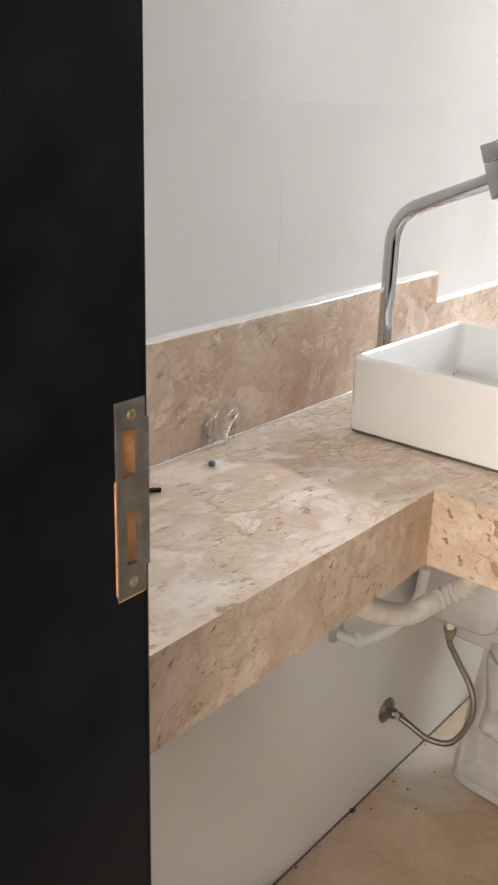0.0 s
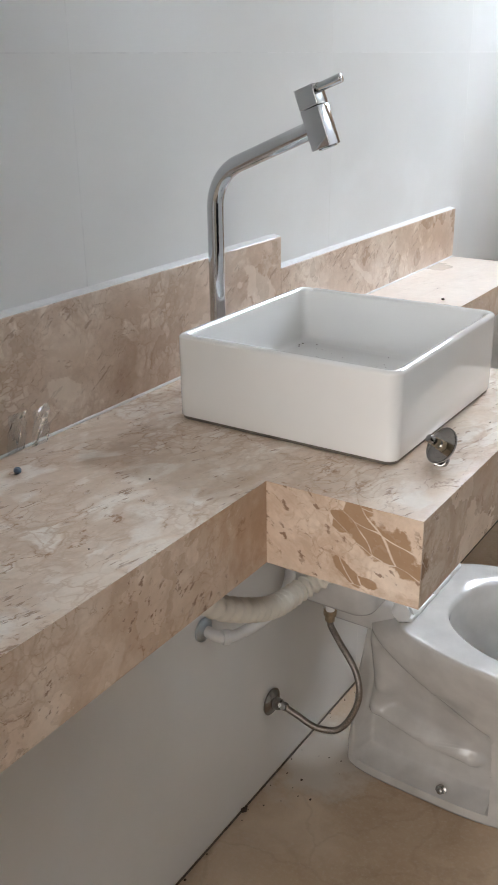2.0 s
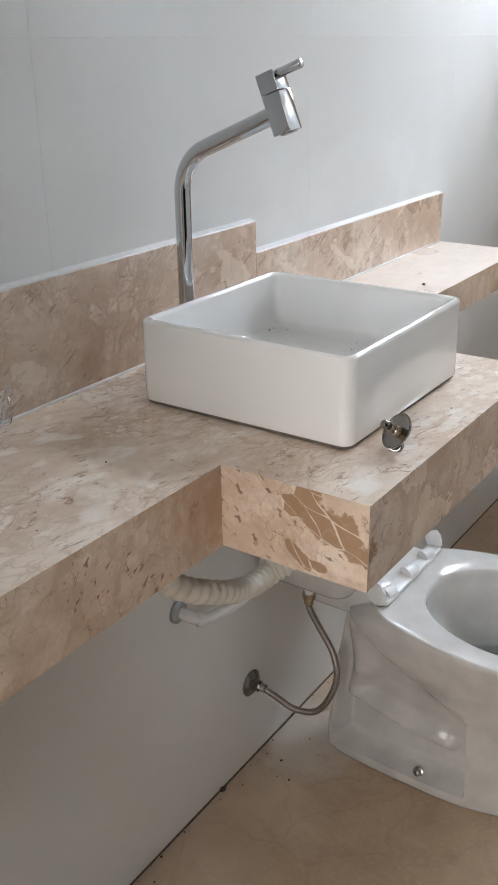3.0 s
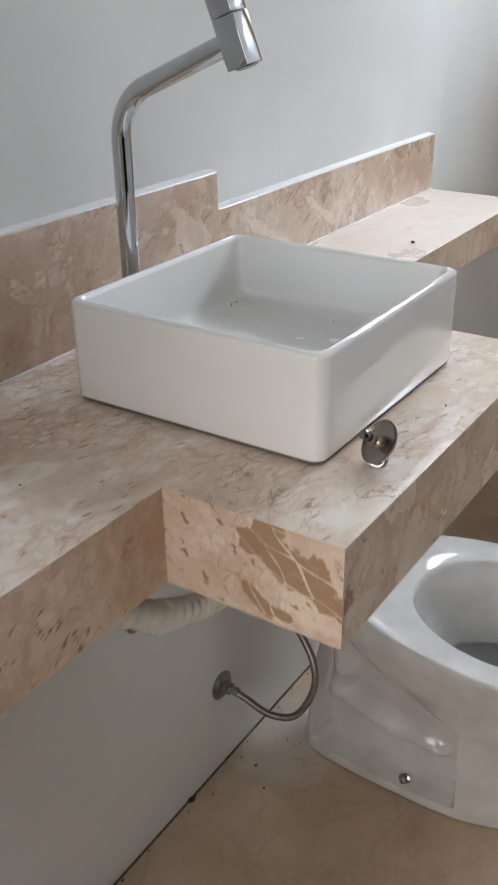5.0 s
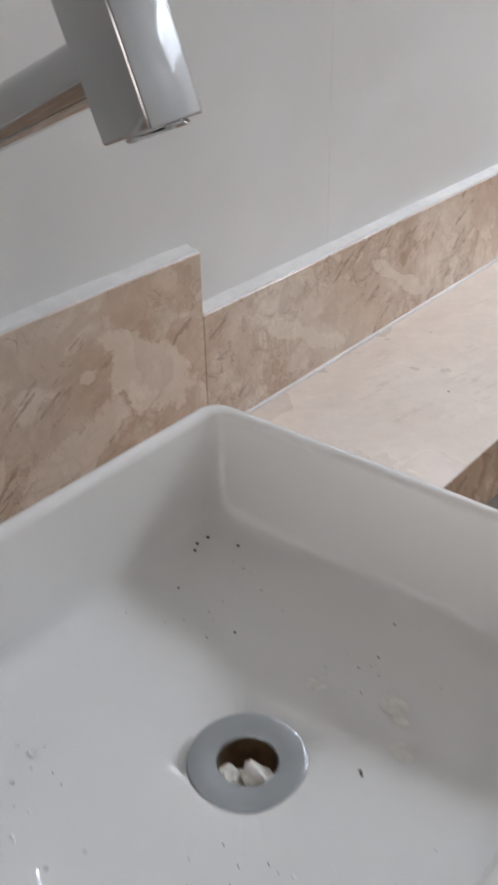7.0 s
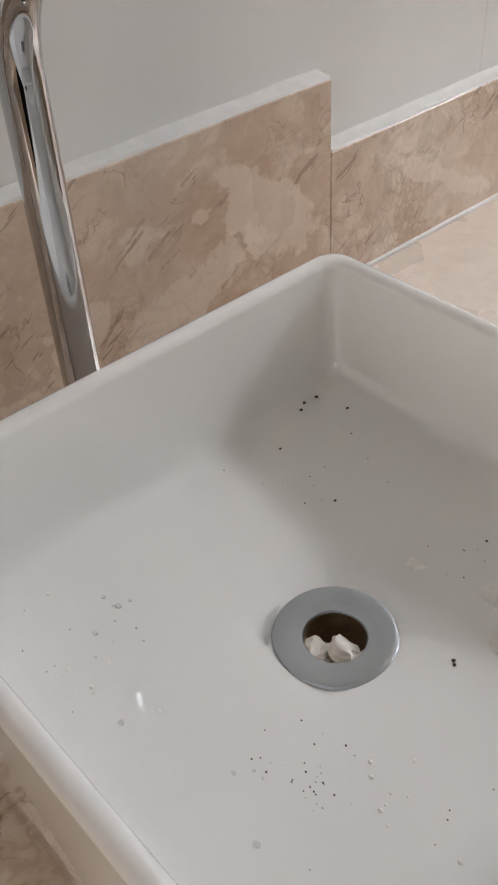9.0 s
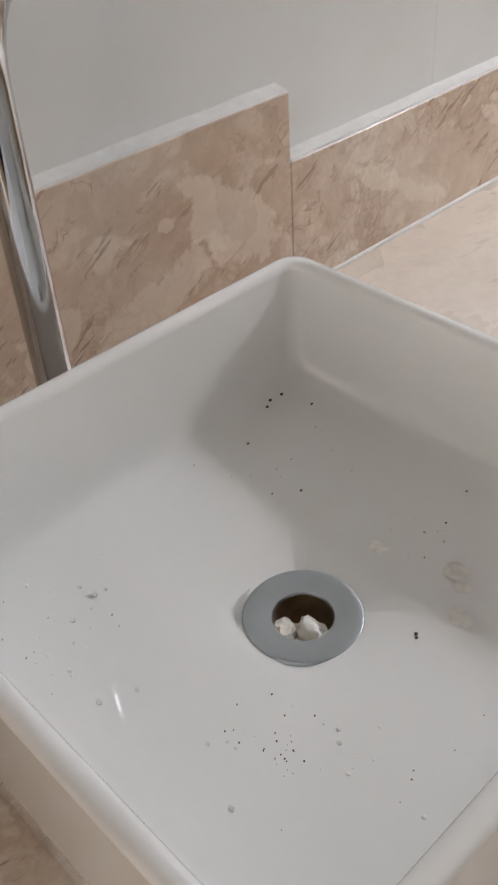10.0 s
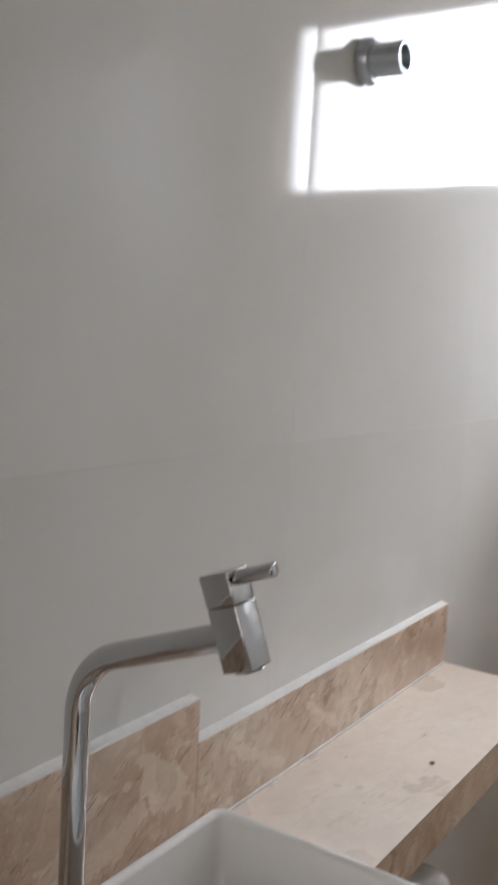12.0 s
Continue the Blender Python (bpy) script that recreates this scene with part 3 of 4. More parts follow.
# ---- vessel basin ----
BX, BY, HX, HY = 0.2605, 1.2665, 0.1485, 0.1525
basin = thing("vessel_basin", "square white ceramic vessel basin on the marble counter", "basin")
rz = 1.0245
RIM_ARC = [(0.0054 * (1 - math.cos(math.pi * k / 44)), rz - 0.0054 + 0.0054 * math.sin(math.pi * k / 44), 0.0150 - 0.0045 * k / 44) for k in range(45)]
loops = []
for inset, z, r in ((0.012, CT + 0.0004, 0.009), (0.012, CT + 0.0040, 0.009), (0.0035, CT + 0.0040, 0.012), (0.0010, CT + 0.0045, 0.0135), (0.0002, CT + 0.0060, 0.0145), (0.0, CT + 0.03, 0.015), *RIM_ARC,
                    (0.0112, rz - 0.014, 0.0100), (0.0138, 0.970, 0.0095), (0.0146, 0.961, 0.0095), (0.0162, 0.9550, 0.0095), (0.0195, 0.9512, 0.0105), (0.0245, 0.9495, 0.0130), (0.034, 0.9485, 0.020)):
    loops.append(rounded(BX, BY, HX - inset, HY - inset, r, z))
for k, (rad, z) in enumerate(((0.088, 0.9472), (0.062, 0.9456), (0.044, 0.9434), (0.0318, 0.9418), (0.0296, 0.9405), (0.022, 0.9395), (0.0195, 0.936), (0.019, CT + 0.003))):
    ring = []
    square = rounded(BX, BY, HX - 0.034, HY - 0.034, 0.022, z)
    for p in square:
        a = math.atan2(p.y - BY, p.x - BX)
        c = Vector((BX + rad * math.cos(a), BY + rad * math.sin(a), z))
        ring.append(p.lerp(c, min(1.0, 0.75 + 0.25 * k)))
    loops.append(ring)
part("bowl", loft(loops, (False, False)), CERAMIC, basin, smooth=True, sharp=60)
# Dark ring stands in for the shadow line at the basin's foot.
part("base_joint", loft([rounded(BX, BY, HX - i, HY - i, 0.013, z) for i, z in ((0.0030, CT + 0.0003), (0.0022, CT + 0.0012), (0.0022, CT + 0.0039), (0.0060, CT + 0.0040))], (False, False)), DARK_GAP, basin, "dark ring painted as the shadow line under the basin", smooth=True)
drain = part("drain_flange", lathe(((0.0145, 0.9300), (0.0145, 0.9415), (0.0152, 0.9424), (0.0200, 0.9427), (0.0268, 0.9440), (0.0287, 0.9436), (0.0294, 0.9424), (0.0294, 0.9409)), Matrix.Translation((BX + 0.004, BY - 0.002, 0)), 48, (False, False)), SATIN, basin, "satin steel drain ring", smooth=True)
part("drain_tube", lathe(((0.0144, 0.9412), (0.0144, 0.930), (0.0150, 0.920), (0.0150, 0.8995), (0.0001, 0.8990)), Matrix.Translation((BX + 0.004, BY - 0.002, 0)), 32, (False, False)), BRASS, basin, smooth=True)
bm = bmesh.new()
for k, (dx, dy, z, size, squash) in enumerate(((0.0095, -0.0010, 0.9325, 0.0068, (1.5, 0.85, 0.75)), (-0.0035, -0.0085, 0.9305, 0.0056, (1.1, 1.0, 0.75)), (0.0050, -0.0105, 0.9275, 0.0046, (1.0, 1.0, 0.6)))):
    blob(bm, (BX + dx, BY + dy, z), size, k * 2.7 + 1, squash, 3, 0.9)
arc = [Vector((BX + 0.004 + 0.0316 * math.cos(radians(a)), BY - 0.002 + 0.0316 * math.sin(radians(a)), 0.9424)) for a in range(192, 240, 4)]
part("sealant_smear", tube(arc, lambda t: 0.0004 + 0.0018 * math.sin(math.pi * min(1, max(0, t))), 10), CLEAR, basin, "clear silicone beside the drain ring", smooth=True)
tagged(part("plaster_lumps", bm, PUTTY, smooth=True), "white plaster lumps stuck in the basin drain", "debris", kind="stuff")

# ---- tap ----
tap = thing("basin_tap", "tall polished chrome tap with a square head and lever", "tap")
RX, RY = 0.0705, 1.2655
tilt = radians(19.7)
ax = Vector((math.cos(tilt), 0, math.sin(tilt)))
arm_end = Vector((0.2240, RY, 1.2573))
bend_r = 0.064
pipe_end = arm_end - Vector((0, 0, 0.0025))
rise = radians(21.5)
arm = Vector((math.cos(rise), 0, math.sin(rise)))
corner = pipe_end - arm * ((arm_end.x - RX) / math.cos(rise))
line = [Vector((RX, RY, CT + 0.002)), Vector((RX, RY, 0.96)), Vector((RX, RY, 1.02)), Vector((RX, RY, 1.08))]
turn = math.pi / 2 - rise
leg = bend_r * math.tan(turn / 2)
centre = Vector((RX + bend_r, RY, corner.z - leg))
for i in range(19):
    a = turn * i / 18
    line.append(centre + bend_r * Vector((-math.cos(a), 0, math.sin(a))))
line += [corner + arm * (leg + 0.02), corner + arm * (leg + 0.05), pipe_end]
part("spout_pipe", tube(line, 0.0108, 28), CHROME, tap, smooth=True, sharp=60)
part("base_ring", lathe(((0.0001, 0.0), (0.022, 0.0), (0.022, 0.003), (0.0205, 0.0045), (0.0125, 0.0065), (0.0115, 0.009)), Matrix.Translation((RX, RY, CT + 0.0006)), 36), CHROME, tap, smooth=True)
up = Vector((-math.sin(tilt), 0, math.cos(tilt)))
head_m = Matrix.Translation(arm_end) @ Matrix(((ax.x, 0, up.x), (0, 1, 0), (ax.z, 0, up.z))).to_4x4() @ Matrix.Rotation(radians(4), 4, "X")


def placed(bm, m):
    bmesh.ops.transform(bm, matrix=m, verts=bm.verts[:])
    return bm


part("head_body", placed(box(-0.0058, 0.0206, -0.0118, 0.0118, -0.0270, 0.0198, 0.0011, 3), head_m), CHROME, tap, smooth=True, sharp=35)
cap = part("lever_block", placed(box(-0.0058, 0.0206, -0.0118, 0.0118, 0.0204, 0.0440, 0.0009, 3), head_m), CHROME, tap, smooth=True, sharp=35)
part("lever_pin", lathe(((0.0001, 0.0), (0.0054, 0.0), (0.0054, 0.0335), (0.0050, 0.0347), (0.0040, 0.0353), (0.0001, 0.0355)), head_m @ axis((0.0170, -0.0010, 0.0375), (1.0, 0.10, 0.02)), 24), CHROME, cap, "round chrome lever", smooth=True, sharp=50)
spout = part("aerator", lathe(((0.0078, -0.0272), (0.0108, -0.0272), (0.0112, -0.0280), (0.0104, -0.0288), (0.0088, -0.0288), (0.0080, -0.0278)), head_m @ Matrix.Translation((0.0095, 0.0, 0)), 28, (False, False)), CHROME, tap, smooth=True)
# The head is solid; a black disc gives the opening its darkness.
part("aerator_mesh", lathe(((0.0001, -0.0274), (0.0086, -0.0275)), head_m @ Matrix.Translation((0.0095, 0.0, 0)), 24, (False, False)), RUBBER, spout, "black disc for the dark aerator opening")

tap.matrix_basis = Matrix.Translation((RX, RY, 0)) @ Matrix.Rotation(radians(-4.0), 4, "Z") @ Matrix.Translation((-RX, -RY, 0))

# ---- pop-up plug lying on the counter ----
plug = thing("drain_plug", "loose chrome pop-up drain plug leaning on the counter", "drain plug")
pm = Matrix.Translation((0.446, 1.156, CT + 0.0195)) @ Matrix.Scale(0.78, 4) @ look((0, 0, 0), (0.42, 0.62, -0.52)).to_3x3().to_4x4()
part("cap", lathe(((0.0001, -0.0065), (0.014, -0.006), (0.024, -0.0035), (0.0272, 0.0), (0.0277, 0.0022), (0.0268, 0.0024), (0.0252, 0.0006), (0.021, -0.0012), (0.0001, -0.0022)), pm, 40), PLUGMETAL, plug, smooth=True)
part("stem", lathe(((0.0062, -0.002), (0.0062, 0.006), (0.0048, 0.0075), (0.0048, 0.020), (0.0062, 0.021), (0.0062, 0.0275), (0.0052, 0.0290), (0.0001, 0.0290)), pm, 18), PLUGMETAL, plug, smooth=True)
part("nut", lathe(((0.0088, -0.001), (0.0088, 0.004), (0.0070, 0.0055)), pm, 6), BRASS, plug)
part("nut", lathe(((0.0078, 0.0105), (0.0078, 0.0150), (0.0062, 0.0160), (0.0062, 0.0095)), pm, 6), BRASS, plug)
part("clip", tube(spline([pm @ Vector(p) for p in ((0.006, -0.004, -0.007), (0.012, -0.016, -0.011), (0.010, -0.024, -0.009), (0.004, -0.0265, -0.002))]), 0.0034, 10), PLUGMETAL, plug, smooth=True)

# ---- under the counter ----
trap = thing("flexible_waste_pipe", "ivory corrugated flexible waste pipe under the counter", "waste pipe")
line = spline(((BX + 0.004, BY - 0.002, 0.897), (0.266, 1.275, 0.80), (0.245, 1.345, 0.68), (0.205, 1.365, 0.605), (0.172, 1.325, 0.578), (0.168, 1.26, 0.583), (0.170, 1.195, 0.610), (0.172, 1.10, 0.668), (0.150, 1.03, 0.735), (0.090, 1.03, 0.765), (0.030, 1.06, 0.762), (0.008, 1.07, 0.760)), 24)
part("corrugated_hose", tube(line, lambda t: 0.0160 + 0.0024 * math.sin(t * 2 * math.pi * 52) if 0.12 < t < 0.96 else 0.0158, 22), PVC, trap, smooth=True, sharp=80)
outlet = thing("wall_outlet", "white plastic elbow pipe leaving the tiled wall", "pipe fitting")
part("flange", lathe(((0.0001, 0.0), (0.021, 0.0), (0.021, 0.004), (0.017, 0.007), (0.013, 0.009)), axis((WX + 0.0006, 1.288, 0.467), (1, 0, 0)), 32), SATIN, outlet, "metal wall ring", smooth=True)
part("elbow_pipe", tube(spline(((WX + 0.006, 1.288, 0.467), (0.030, 1.291, 0.462), (0.046, 1.305, 0.456), (0.060, 1.345, 0.455), (0.078, 1.380, 0.470), (0.098, 1.405, 0.515), (0.105, 1.412, 0.58)), 10), 0.0095, 16), WHITE_PLASTIC, outlet, smooth=True)
part("collar", lathe(((0.0098, -0.006), (0.0125, -0.006), (0.0125, 0.006), (0.0098, 0.006)), axis((0.043, 1.302, 0.457), (0.55, 0.8, -0.15)), 20), WHITE_PLASTIC, outlet, smooth=True)
tagged(part("supply_pipe", tube([Vector((0.022, 1.42, z)) for z in (0.60, 0.68, 0.76, 0.82)], 0.010, 14), WHITE_PLASTIC, smooth=True), "short white plastic supply pipe by the wall", "pipe")

hose = thing("toilet_supply_hose", "braided steel toilet supply hose from a wall valve", "hose")
E0 = Vector((WX, 1.497, 0.186))
part("escutcheon", lathe(((0.0001, 0.0), (0.0265, 0.0), (0.0275, 0.003), (0.022, 0.0075), (0.013, 0.010), (0.0110, 0.022), (0.0001, 0.022)), axis(E0 + Vector((0.0006, 0, 0)), (1, 0, 0)), 36), PLUGMETAL, hose, "chrome wall rosette", smooth=True)
part("nut", lathe(((0.0085, 0.0), (0.0085, 0.014), (0.0070, 0.016)), axis(E0 + Vector((0.022, 0, 0)), (1, 0, 0)), 6), PLUGMETAL, hose)
line = spline((E0 + Vector((0.030, 0, 0)), (0.060, 1.500, 0.176), (0.104, 1.505, 0.160), (0.147, 1.52, 0.167), (0.171, 1.54, 0.223), (0.158, 1.555, 0.273), (0.114, 1.57, 0.317), (0.090, 1.58, 0.338), (0.086, 1.582, 0.352)), 10)
part("braided_hose", tube(line, 0.0062, 14), STEEL_MESH, hose, smooth=True)
part("nut", lathe(((0.0095, 0.0), (0.0095, 0.010), (0.0125, 0.012), (0.0125, 0.022)), Matrix.Translation((0.086, 1.582, 0.350)), 10), BRASS, hose)
part("tank_inlet", lathe(((0.0085, 0.370), (0.0085, 0.412), (0.013, 0.4125)), Matrix.Translation((0.086, 1.582, 0)), 16), WHITE_PLASTIC, hose, smooth=True)

# ---- toilet ----
toilet = thing("toilet", "white ceramic toilet with coupled tank and no seat, shade in its colour", "toilet")
TY = 1.694


def egg(x0, x1, wb, wm, z, n=40, p=2.5):
    """A toilet outline: square at the back (x0), round in front (x1)."""
    out = []
    xm = x0 + (x1 - x0) * 0.52
    for i in range(n):
        a = 2 * math.pi * (i + 0.5) / n
        c, s = math.cos(a), math.sin(a)
        if c >= 0:
            x, y = xm + (x1 - xm) * c, wm * s
        else:
            k = abs(c) ** (2 / p) * (xm - x0)
            x = xm - k
            t = k / (xm - x0)
            y = math.copysign(abs(s) ** (2 / p), s) * (wm + (wb - wm) * t ** 1.6)
        out.append(Vector((x, TY + y, z)))
    return out


RIM = 0.400
SIDES = 192


def smooth_step(a, b, v):
    t = min(1.0, max(0.0, (v - a) / (b - a)))
    return t * t * (3 - 2 * t)


# outline of the pedestal by height: back, front, half-width behind, half-width at the widest
shape = ((0.0005, 0.108, 0.560, 0.086, 0.094), (0.006, 0.105, 0.563, 0.088, 0.096), (0.05, 0.106, 0.565, 0.089, 0.098), (0.12, 0.115, 0.570, 0.090, 0.103), (0.20, 0.122, 0.585, 0.094, 0.118),
         (0.27, 0.130, 0.608, 0.100, 0.140), (0.33, 0.136, 0.634, 0.112, 0.164), (0.365, 0.160, 0.648, 0.128, 0.177), (0.388, 0.205, 0.656, 0.138, 0.186), (0.396, 0.216, 0.658, 0.140, 0.187), (0.399, 0.2175, 0.657, 0.139, 0.186), (0.400, 0.221, 0.653, 0.136, 0.182))


def level(z):
    for lo, hi in zip(shape, shape[1:]):
        if lo[0] <= z <= hi[0]:
            t = (z - lo[0]) / (hi[0] - lo[0])
            return [u + (w - u) * t for u, w in zip(lo[1:], hi[1:])]
    return list(shape[-1][1:])


heights = sorted({k[0] for k in shape} | {round(0.005 * k, 4) for k in range(1, 74)})
loops = []
for z in heights:
    ring = egg(*level(z), z, SIDES, 7.0)
    for v in ring:
        # the front edge of the panel is a clean upright step
        if 0.404 < v.x < 0.420:
            v.x = 0.408 if v.x < 0.412 else 0.415
        # a recessed panel on each flank, in which the moulded trapway stands out
        panel = smooth_step(0.125, 0.150, v.x) * (1 - smooth_step(0.4085, 0.4145, v.x)) * smooth_step(0.025, 0.036, z) * (1 - smooth_step(-0.05, 0.045, z - 0.345 + 0.56 * (v.x - 0.15)))
        swell = 0.0
        for cx, cz, ex, ez, rx, rz_, h in ((0.160, 0.300, 0.178, 0.210, 0.034, 0.034, 0.018), (0.178, 0.210, 0.160, 0.140, 0.030, 0.030, 0.018), (0.165, 0.145, 0.270, 0.118, 0.026, 0.024, 0.020), (0.270, 0.118, 0.365, 0.102, 0.020, 0.018, 0.014)):
            dx, dz = ex - cx, ez - cz
            t = min(1.0, max(0.0, ((v.x - cx) * dx + (z - cz) * dz) / (dx * dx + dz * dz)))
            d = math.hypot((v.x - cx - t * dx) / rx, (z - cz - t * dz) / rz_)
            swell += (h * (1 - smooth_step(0.0, 1.25, d))) ** 3
        swell = swell ** (1 / 3) if swell > 1e-12 else 0.0
        side = abs(v.y - TY)
        if side > 0.03:
            v.y = TY + math.copysign(side - 0.056 * panel + 1.5 * swell * panel, v.y - TY)
    loops.append(ring)
for x0_, x1_, wb_, wm_, z, p_ in ((0.281, 0.614, 0.108, 0.142, RIM, 2.6), (0.285, 0.610, 0.105, 0.138, RIM - 0.003, 2.6), (0.288, 0.607, 0.102, 0.135, RIM - 0.014, 2.6), (0.287, 0.608, 0.103, 0.136, RIM - 0.055, 2.6),
                                  (0.305, 0.595, 0.090, 0.120, RIM - 0.085, 2.4), (0.325, 0.565, 0.078, 0.098, RIM - 0.130, 2.2), (0.350, 0.530, 0.060, 0.072, RIM - 0.165, 2.0), (0.375, 0.490, 0.035, 0.042, RIM - 0.185, 2.0)):
    loops.append(egg(x0_, x1_, wb_, wm_, z, SIDES, p_))
part("bowl", loft(loops, (True, True)), SHADED_CERAMIC, toilet, smooth=True, sharp=70)
WATER, wn_, wl_, wb2 = material("toilet_water")
wb2.inputs["Base Color"].default_value = (0.80, 0.84, 0.84, 1)
wb2.inputs["Roughness"].default_value = 0.03
wb2.inputs["Transmission Weight"].default_value = 1.0
wb2.inputs["IOR"].default_value = 1.33
tagged(part("toilet_water", loft([egg(0.3320, 0.5555, 0.073, 0.0915, RIM - 0.142, 48, 2.2), egg(0.3305, 0.5570, 0.0745, 0.0930, RIM - 0.138, 48, 2.2)]), WATER, smooth=True), "still clear water in the toilet bowl", "water")
part("tank_ledge", box(0.060, 0.235, TY - 0.098, TY + 0.098, 0.345, 0.4125, 0.010, 3), SHADED_CERAMIC, toilet, smooth=True)
loops = [rounded(0.108, TY, 0.086 - i, 0.172 - i, 0.030, z) for i, z in ((0.016, 0.413), (0.006, 0.416), (0.001, 0.425), (0.0, 0.46), (-0.004, 0.735), (0.0, 0.740))]
part("tank", loft(loops), SHADED_CERAMIC, toilet, smooth=True, sharp=60)
loops = [rounded(0.108, TY, 0.086 - i, 0.172 - i, 0.032, z) for i, z in ((-0.004, 0.742), (-0.008, 0.745), (-0.008, 0.762), (-0.004, 0.769), (0.004, 0.771))]
part("tank_lid", loft(loops), SHADED_CERAMIC, toilet, smooth=True, sharp=60)
part("flush_button", lathe(((0.024, 0.0), (0.024, 0.004), (0.020, 0.006), (0.0001, 0.0065)), Matrix.Translation((0.108, TY, 0.7715)), 28), CHROME, toilet, smooth=True)
part("floor_bolt", lathe(((0.0001, 0.014), (0.005, 0.013), (0.007, 0.008), (0.007, 0.003), (0.011, 0.0015), (0.011, 0.0)), axis((0.318, TY - 0.0800, 0.030), (0, -0.9, 0.45)), 16), PLUGMETAL, toilet, smooth=True)
# the hinge bar that held the seat
bm = box(0.222, 0.252, TY - 0.115, TY + 0.120, RIM + 0.001, RIM + 0.012, 0.004, 2)
bar = part("hinge_bar", bm, WHITE_PLASTIC, toilet, smooth=True)
for y, r in ((-0.085, 0.013), (0.0, 0.015), (0.075, 0.013)):
    part("hinge_knuckle", lathe(((0.0001, -0.014), (r, -0.014), (r, 0.004), (r * 0.7, 0.012), (0.0001, 0.014)), axis((0.240, TY + y, RIM + 0.014), (0.3, 1, 0.1)), 16), WHITE_PLASTIC, bar, smooth=True)
for y, s in ((-0.118, 1), (0.122, 2)):
    own = bmesh.new()
    blob(own, (0.232, TY + y, RIM + 0.022), 0.024, s, (0.75, 0.35, 0.95), 2)
    part("hinge_wing", own, WHITE_PLASTIC, bar, smooth=True)

# ---- shower pipe stub on the wall ----
stub = thing("shower_stub", "short chrome shower pipe stub on the tiled wall", "pipe fitting")
sm = axis((WX + 0.0006, 1.812, 1.821), (1, 0, 0))
part("collar", lathe(((0.0001, 0.0), (0.0265, 0.0), (0.0290, 0.003), (0.0290, 0.012), (0.027, 0.016), (0.0205, 0.018)), sm, 10), SATIN, stub, smooth=True)
part("sleeve", lathe(((0.021, 0.012), (0.0205, 0.016), (0.0205, 0.056), (0.0195, 0.058), (0.0165, 0.058), (0.016, 0.045), (0.0001, 0.045)), sm, 32), SATIN, stub, smooth=True)

# ---- small loose things on the counter ----
clipbag = thing("plastic_wrapper", "small clear plastic wrapper by the marble upstand", "wrapper")
for k, (dx, dy) in enumerate(((0.0, 0.0), (0.012, 0.030))):
    own = bmesh.new()
    g = bmesh.ops.create_grid(own, x_segments=5, y_segments=6, size=0.5)["verts"]
    for v in g:
        u, w = v.co.x, v.co.y
        v.co = Vector((0.024 + dx * 0.6 + 0.006 * noise.noise(Vector((u * 5, w * 5, k))) + 0.004 * w, 0.930 + dy + 0.026 * u + 0.004 * w, CT + 0.002 + (w + 0.5) * 0.046))
    bmesh.ops.solidify(own, geom=own.faces[:], thickness=0.0006)
    part("film", own, CLEAR, clipbag, smooth=True)
own = bmesh.new()
blob(own, (0.067, 0.886, CT + 0.0035), 0.0045, 4, (1.2, 0.9, 0.8), 2)
tagged(part("plastic_bead", own, BLUE, smooth=True), "tiny blue-grey plastic bit on the counter", "debris")
tagged(part("wall_plug", placed(lathe(((0.0001, 0.0), (0.0026, 0.0005), (0.0032, 0.004), (0.0026, 0.006), (0.0032, 0.009), (0.0026, 0.011), (0.0030, 0.017), (0.0001, 0.018)), Matrix(), 10), axis((0.068, 0.772, CT + 0.0034), (0.62, 0.76, 0.0))), RUBBER, smooth=True), "small black screw plug on the counter", "debris")

rng = random.Random(5)
bm = bmesh.new()
DRY = ((0.195, 1.343, 0.022), (0.275, 1.348, 0.014), (0.30, 1.208, 0.016), (0.315, 1.20, 0.010), (0.20, 1.17, 0.03), (0.345, 1.23, 0.03), (0.24, 1.29, 0.09))


def on_floor(x, y):
    """Height of the basin floor, falling a little towards the drain."""
    return 0.9490 - 0.0055 * max(0.0, 1 - math.hypot(x - BX, y - BY) / 0.13)


for k in range(78):
    cluster = rng.choice(DRY)
    x, y = rng.gauss(cluster[0], cluster[2] * 0.6), rng.gauss(cluster[1], cluster[2] * 0.6)
    if not (0.145 < x < 0.376 and 1.147 < y < 1.386) or math.hypot(x - BX, y - BY) < 0.036:
        continue
    blob(bm, (x, y, on_floor(x, y)), rng.choice((0.0002, 0.0003, 0.0004, 0.0005)), k, (1, 1, 0.7))
for k, (x, y, size) in enumerate(((0.1395, 1.3780, 0.0010), (0.1385, 1.3690, 0.0010), (0.1420, 1.3630, 0.0009), (0.160, 1.383, 0.0008), (0.157, 1.332, 0.0007), (0.206, 1.325, 0.0007), (0.273, 1.383, 0.0006), (0.279, 1.357, 0.0006), (0.312, 1.290, 0.0009), (0.3135, 1.2885, 0.0007))):
    blob(bm, (x, y, on_floor(x, y) + (0.0016 if k < 4 else 0.0003)), size, k + 200, (1, 1.2, 0.7), 2)
tagged(part("grit", bm, CRUMB), "dark grit scattered in the basin", "debris", kind="stuff")
bm = bmesh.new()
for k in range(26):
    x, y = rng.choice(((0.20, 1.165), (0.335, 1.225), (0.17, 1.20)))
    x, y = x + rng.gauss(0, 0.010), y + rng.gauss(0, 0.010)
    blob(bm, (x, y, on_floor(x, y)), rng.choice((0.0004, 0.0006, 0.0010)), k + 40, (1.2, 1, 0.5), 2)
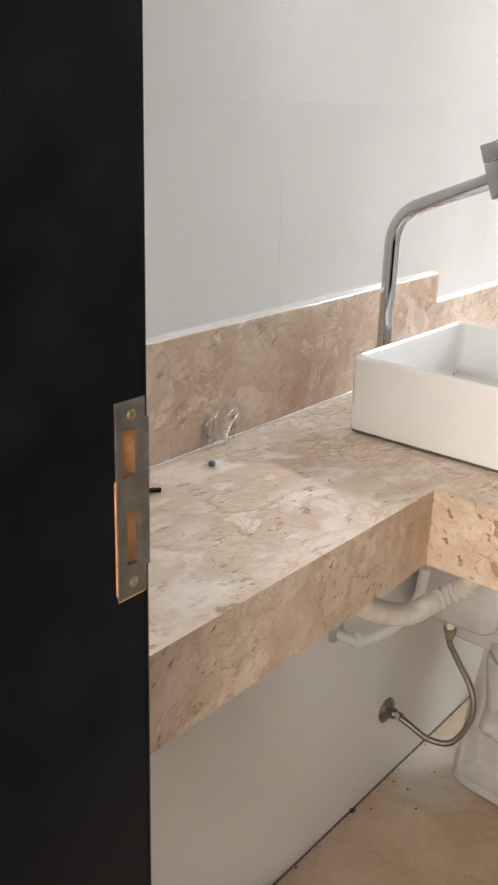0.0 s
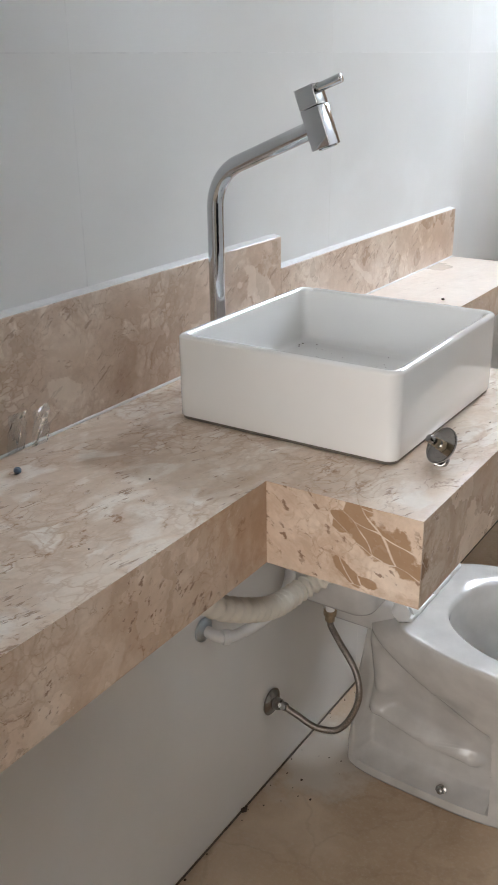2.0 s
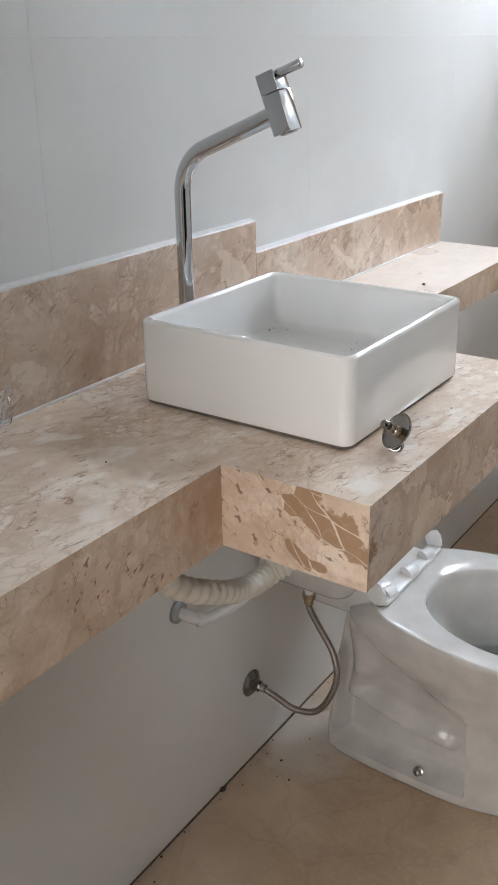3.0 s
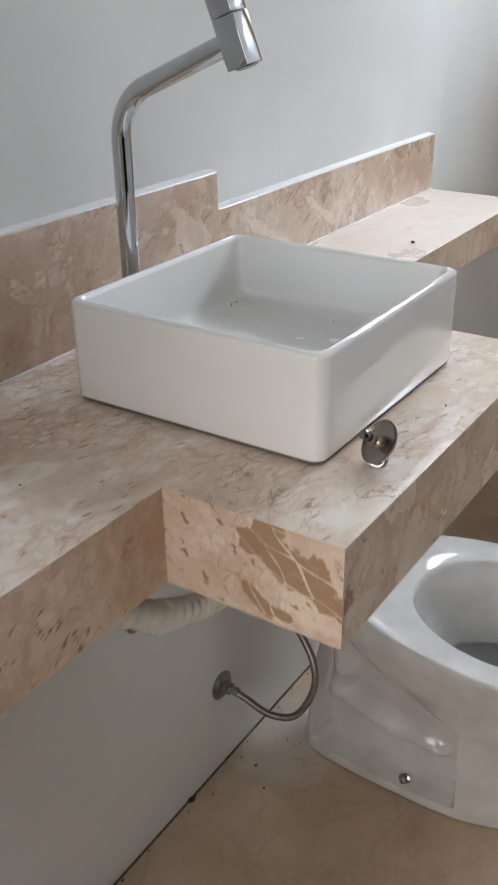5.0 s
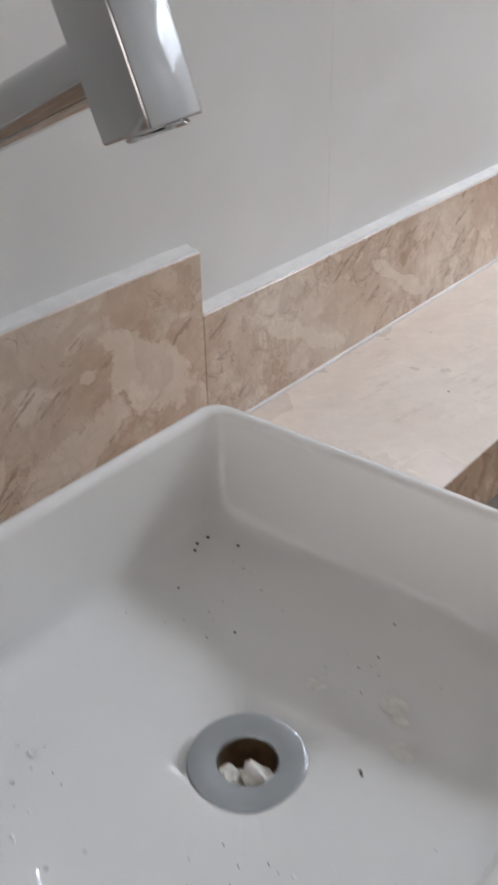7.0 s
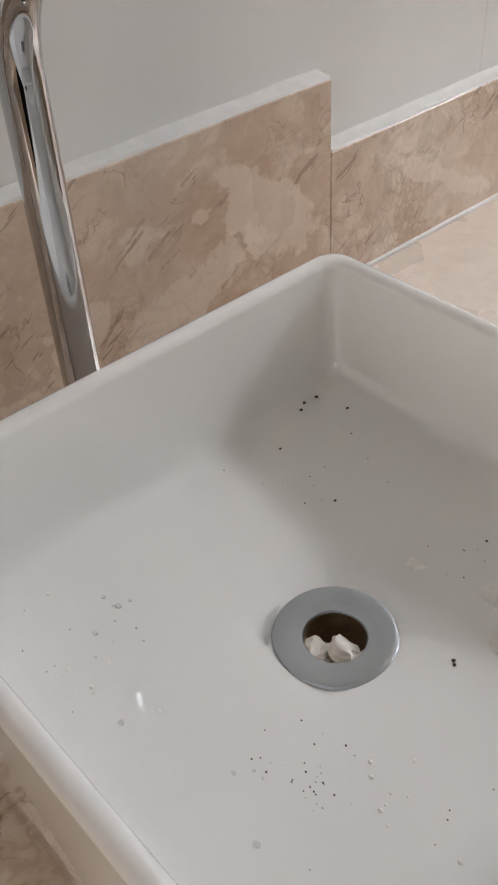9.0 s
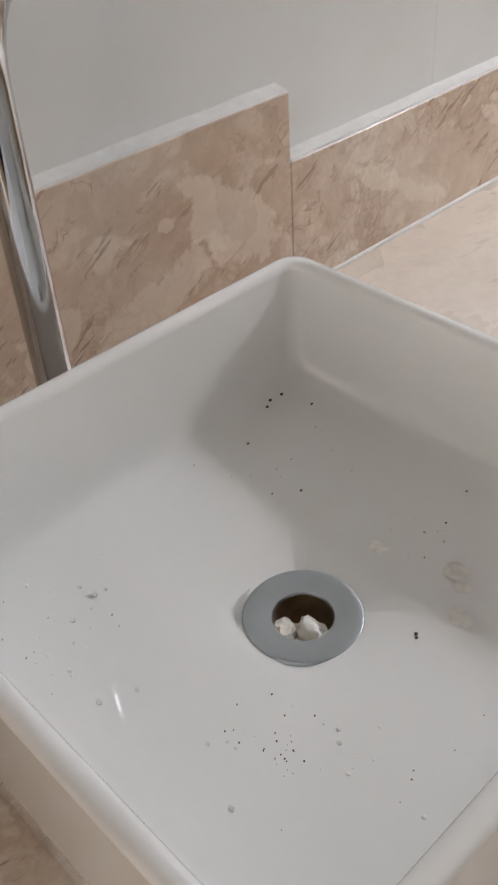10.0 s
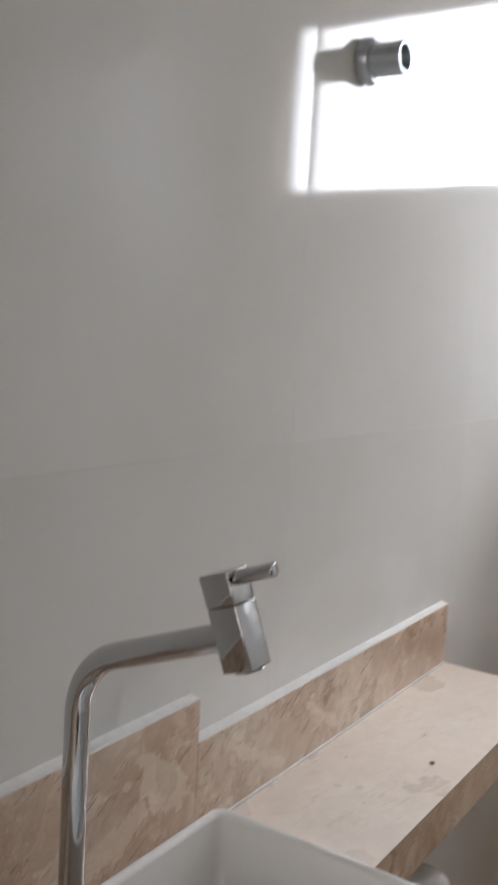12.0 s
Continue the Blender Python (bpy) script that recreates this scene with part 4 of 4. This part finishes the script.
for k, (x, y, size) in enumerate(((0.263, 1.322, 0.0050), (0.303, 1.334, 0.0062), (0.322, 1.311, 0.0058), (0.311, 1.327, 0.0035))):
    blob(bm, (x, y, on_floor(x, y) - 0.0001), size, k + 70, (1.1, 0.9, 0.07), 3, 1.0)
tagged(part("plaster_crumbs", bm, PUTTY, smooth=True), "white plaster crumbs in the basin", "debris", kind="stuff")
bm = bmesh.new()
for k in range(12):
    x, y = rng.choice(((0.178, 1.205), (0.205, 1.180), (0.245, 1.165), (0.300, 1.175)))
    r = rng.choice((0.0007, 0.0010, 0.0013, 0.0016))
    blob(bm, (x + rng.gauss(0, 0.016), y + rng.gauss(0, 0.012), 0.9484), r, k + 90, (1.2, 1.0, 0.20), 2)
tagged(part("water_drops", bm, CLEAR, smooth=True), "clear water drops on the basin floor", "water", kind="stuff")
bm = bmesh.new()
for k, (x, y, s) in enumerate(((0.159, 1.857, 0.0035), (0.115, 1.935, 0.0010), (0.135, 1.70, 0.0008), (0.06, 1.80, 0.0007), (0.45, 1.30, 0.0012), (0.20, 0.95, 0.0012), (0.25, 0.80, 0.001))):
    blob(bm, (x, y, CT + s * 0.5), s, k, (1, 1, 0.7))
tagged(part("counter_grit", bm, CRUMB), "dark crumbs on the marble counter", "debris", kind="stuff")
bm = bmesh.new()
for k in range(58):
    y = rng.uniform(0.7, 2.2)
    x = abs(rng.gauss(0.004, 0.012)) + 0.010 if k < 45 else rng.uniform(0.02, 0.14)
    if k >= 45:
        y = rng.uniform(1.42, 1.66)
    s = rng.choice((0.0010, 0.0013, 0.0018, 0.0026))
    blob(bm, (x, y, s * 0.5), s, k + 7, (1, 1.3, 0.6))
blob(bm, (0.012, 1.39, 0.004), 0.007, 2, (0.8, 1.2, 0.7))
tagged(part("floor_debris", bm, CRUMB), "dark building crumbs along the floor edge", "debris", kind="stuff")
tagged(part("floor_joint", box(WX + 0.0005, WX + 0.004, NEAR + 0.01, FAR - 0.01, 0.0, 0.0015), DARK_GAP), "dark open joint along the floor edge", "joint", kind="structure")

# ---- tiles, each a piece ----
TW, GAP = 0.612, 0.0016


def tile_mesh(name, w, h, bow):
    """A porcelain slab in the y-z plane facing +x, its upright edges falling back a little."""
    cols = 20
    ys = [w * (0.5 - 0.5 * math.cos(math.pi * i / cols)) - w / 2 for i in range(cols + 1)]
    verts, faces = [], []
    for y in ys:
        d = max(0.0, abs(y) - (w / 2 - 0.10)) / 0.10
        x = -bow * 0.05 * d * d
        verts += [(x, y, 0.0), (x, y, h)]
    for i in range(cols):
        a = 2 * i
        faces.append((a, a + 2, a + 3, a + 1))
    rim = len(verts)
    verts += verts[:rim]
    front = len(verts)
    verts += [(-0.00055, -w / 2, 0.0), (-0.00055, w / 2, 0.0), (-0.00055, w / 2, h), (-0.00055, -w / 2, h)]
    last = 2 * cols
    faces += [(front, rim, rim + 1, front + 3), (rim + last, front + 1, front + 2, rim + last + 1), (front + 3, *range(rim + 1, rim + last + 2, 2), front + 2), (front + 1, *range(rim + last, rim - 1, -2), front)]
    me = bpy.data.meshes.new(name)
    me.from_pydata(verts, [], faces)
    for i, f in enumerate(me.polygons):
        f.use_smooth = i < cols
    me.materials.append(TILE)
    return me


def tile_wall(wall, x, facing, y_first, y0, y1):
    cache = {}
    edges = [y_first + TW * k for k in range(-4, 8)]
    rows = [(0.0, 0.74), (0.74, 1.34), (1.34, TOP - 0.001)]
    pieces = [(a, b, z0, z1) for a, b in zip(edges, edges[1:]) for z0, z1 in rows[1:]]
    pieces += [(y_first - 0.44 + 2 * TW * k, y_first - 0.44 + 2 * TW * (k + 1), *rows[0]) for k in range(-2, 4)]
    for a, b, z0, z1 in pieces:
        a, b = max(a, y0), min(b, y1)
        if b - a >= 0.03:
            key = (round(b - a, 3), round(z1 - z0, 3))
            if key not in cache:
                cache[key] = tile_mesh("tile", b - a - GAP, z1 - z0 - GAP, 0.012)
            ob = new("tile", cache[key])
            ob.parent = wall
            ob.matrix_basis = Matrix.Translation((x, (a + b) / 2, z0 + GAP / 2)) @ Matrix.Rotation(0 if facing > 0 else math.pi, 4, "Z")


tile_wall(wall_west, WX, 1, 1.0835, NEAR, FAR)
tile_wall(wall_east, W, -1, 1.15, NEAR, FAR)

for xa, xb in ((0.0, 0.69), (0.69, 1.29)):
    for ya, yb in ((-1.35, -1.1), (-1.1, -0.2), (-0.2, 0.70), (0.70, 1.30 - 0.22), (1.08, 2.0), (2.0, FAR)):
        part("floor_tile", box(xa + 0.001, xb - 0.001, ya + 0.001, yb - 0.001, -0.0065, 0.0), FLOOR, floor)
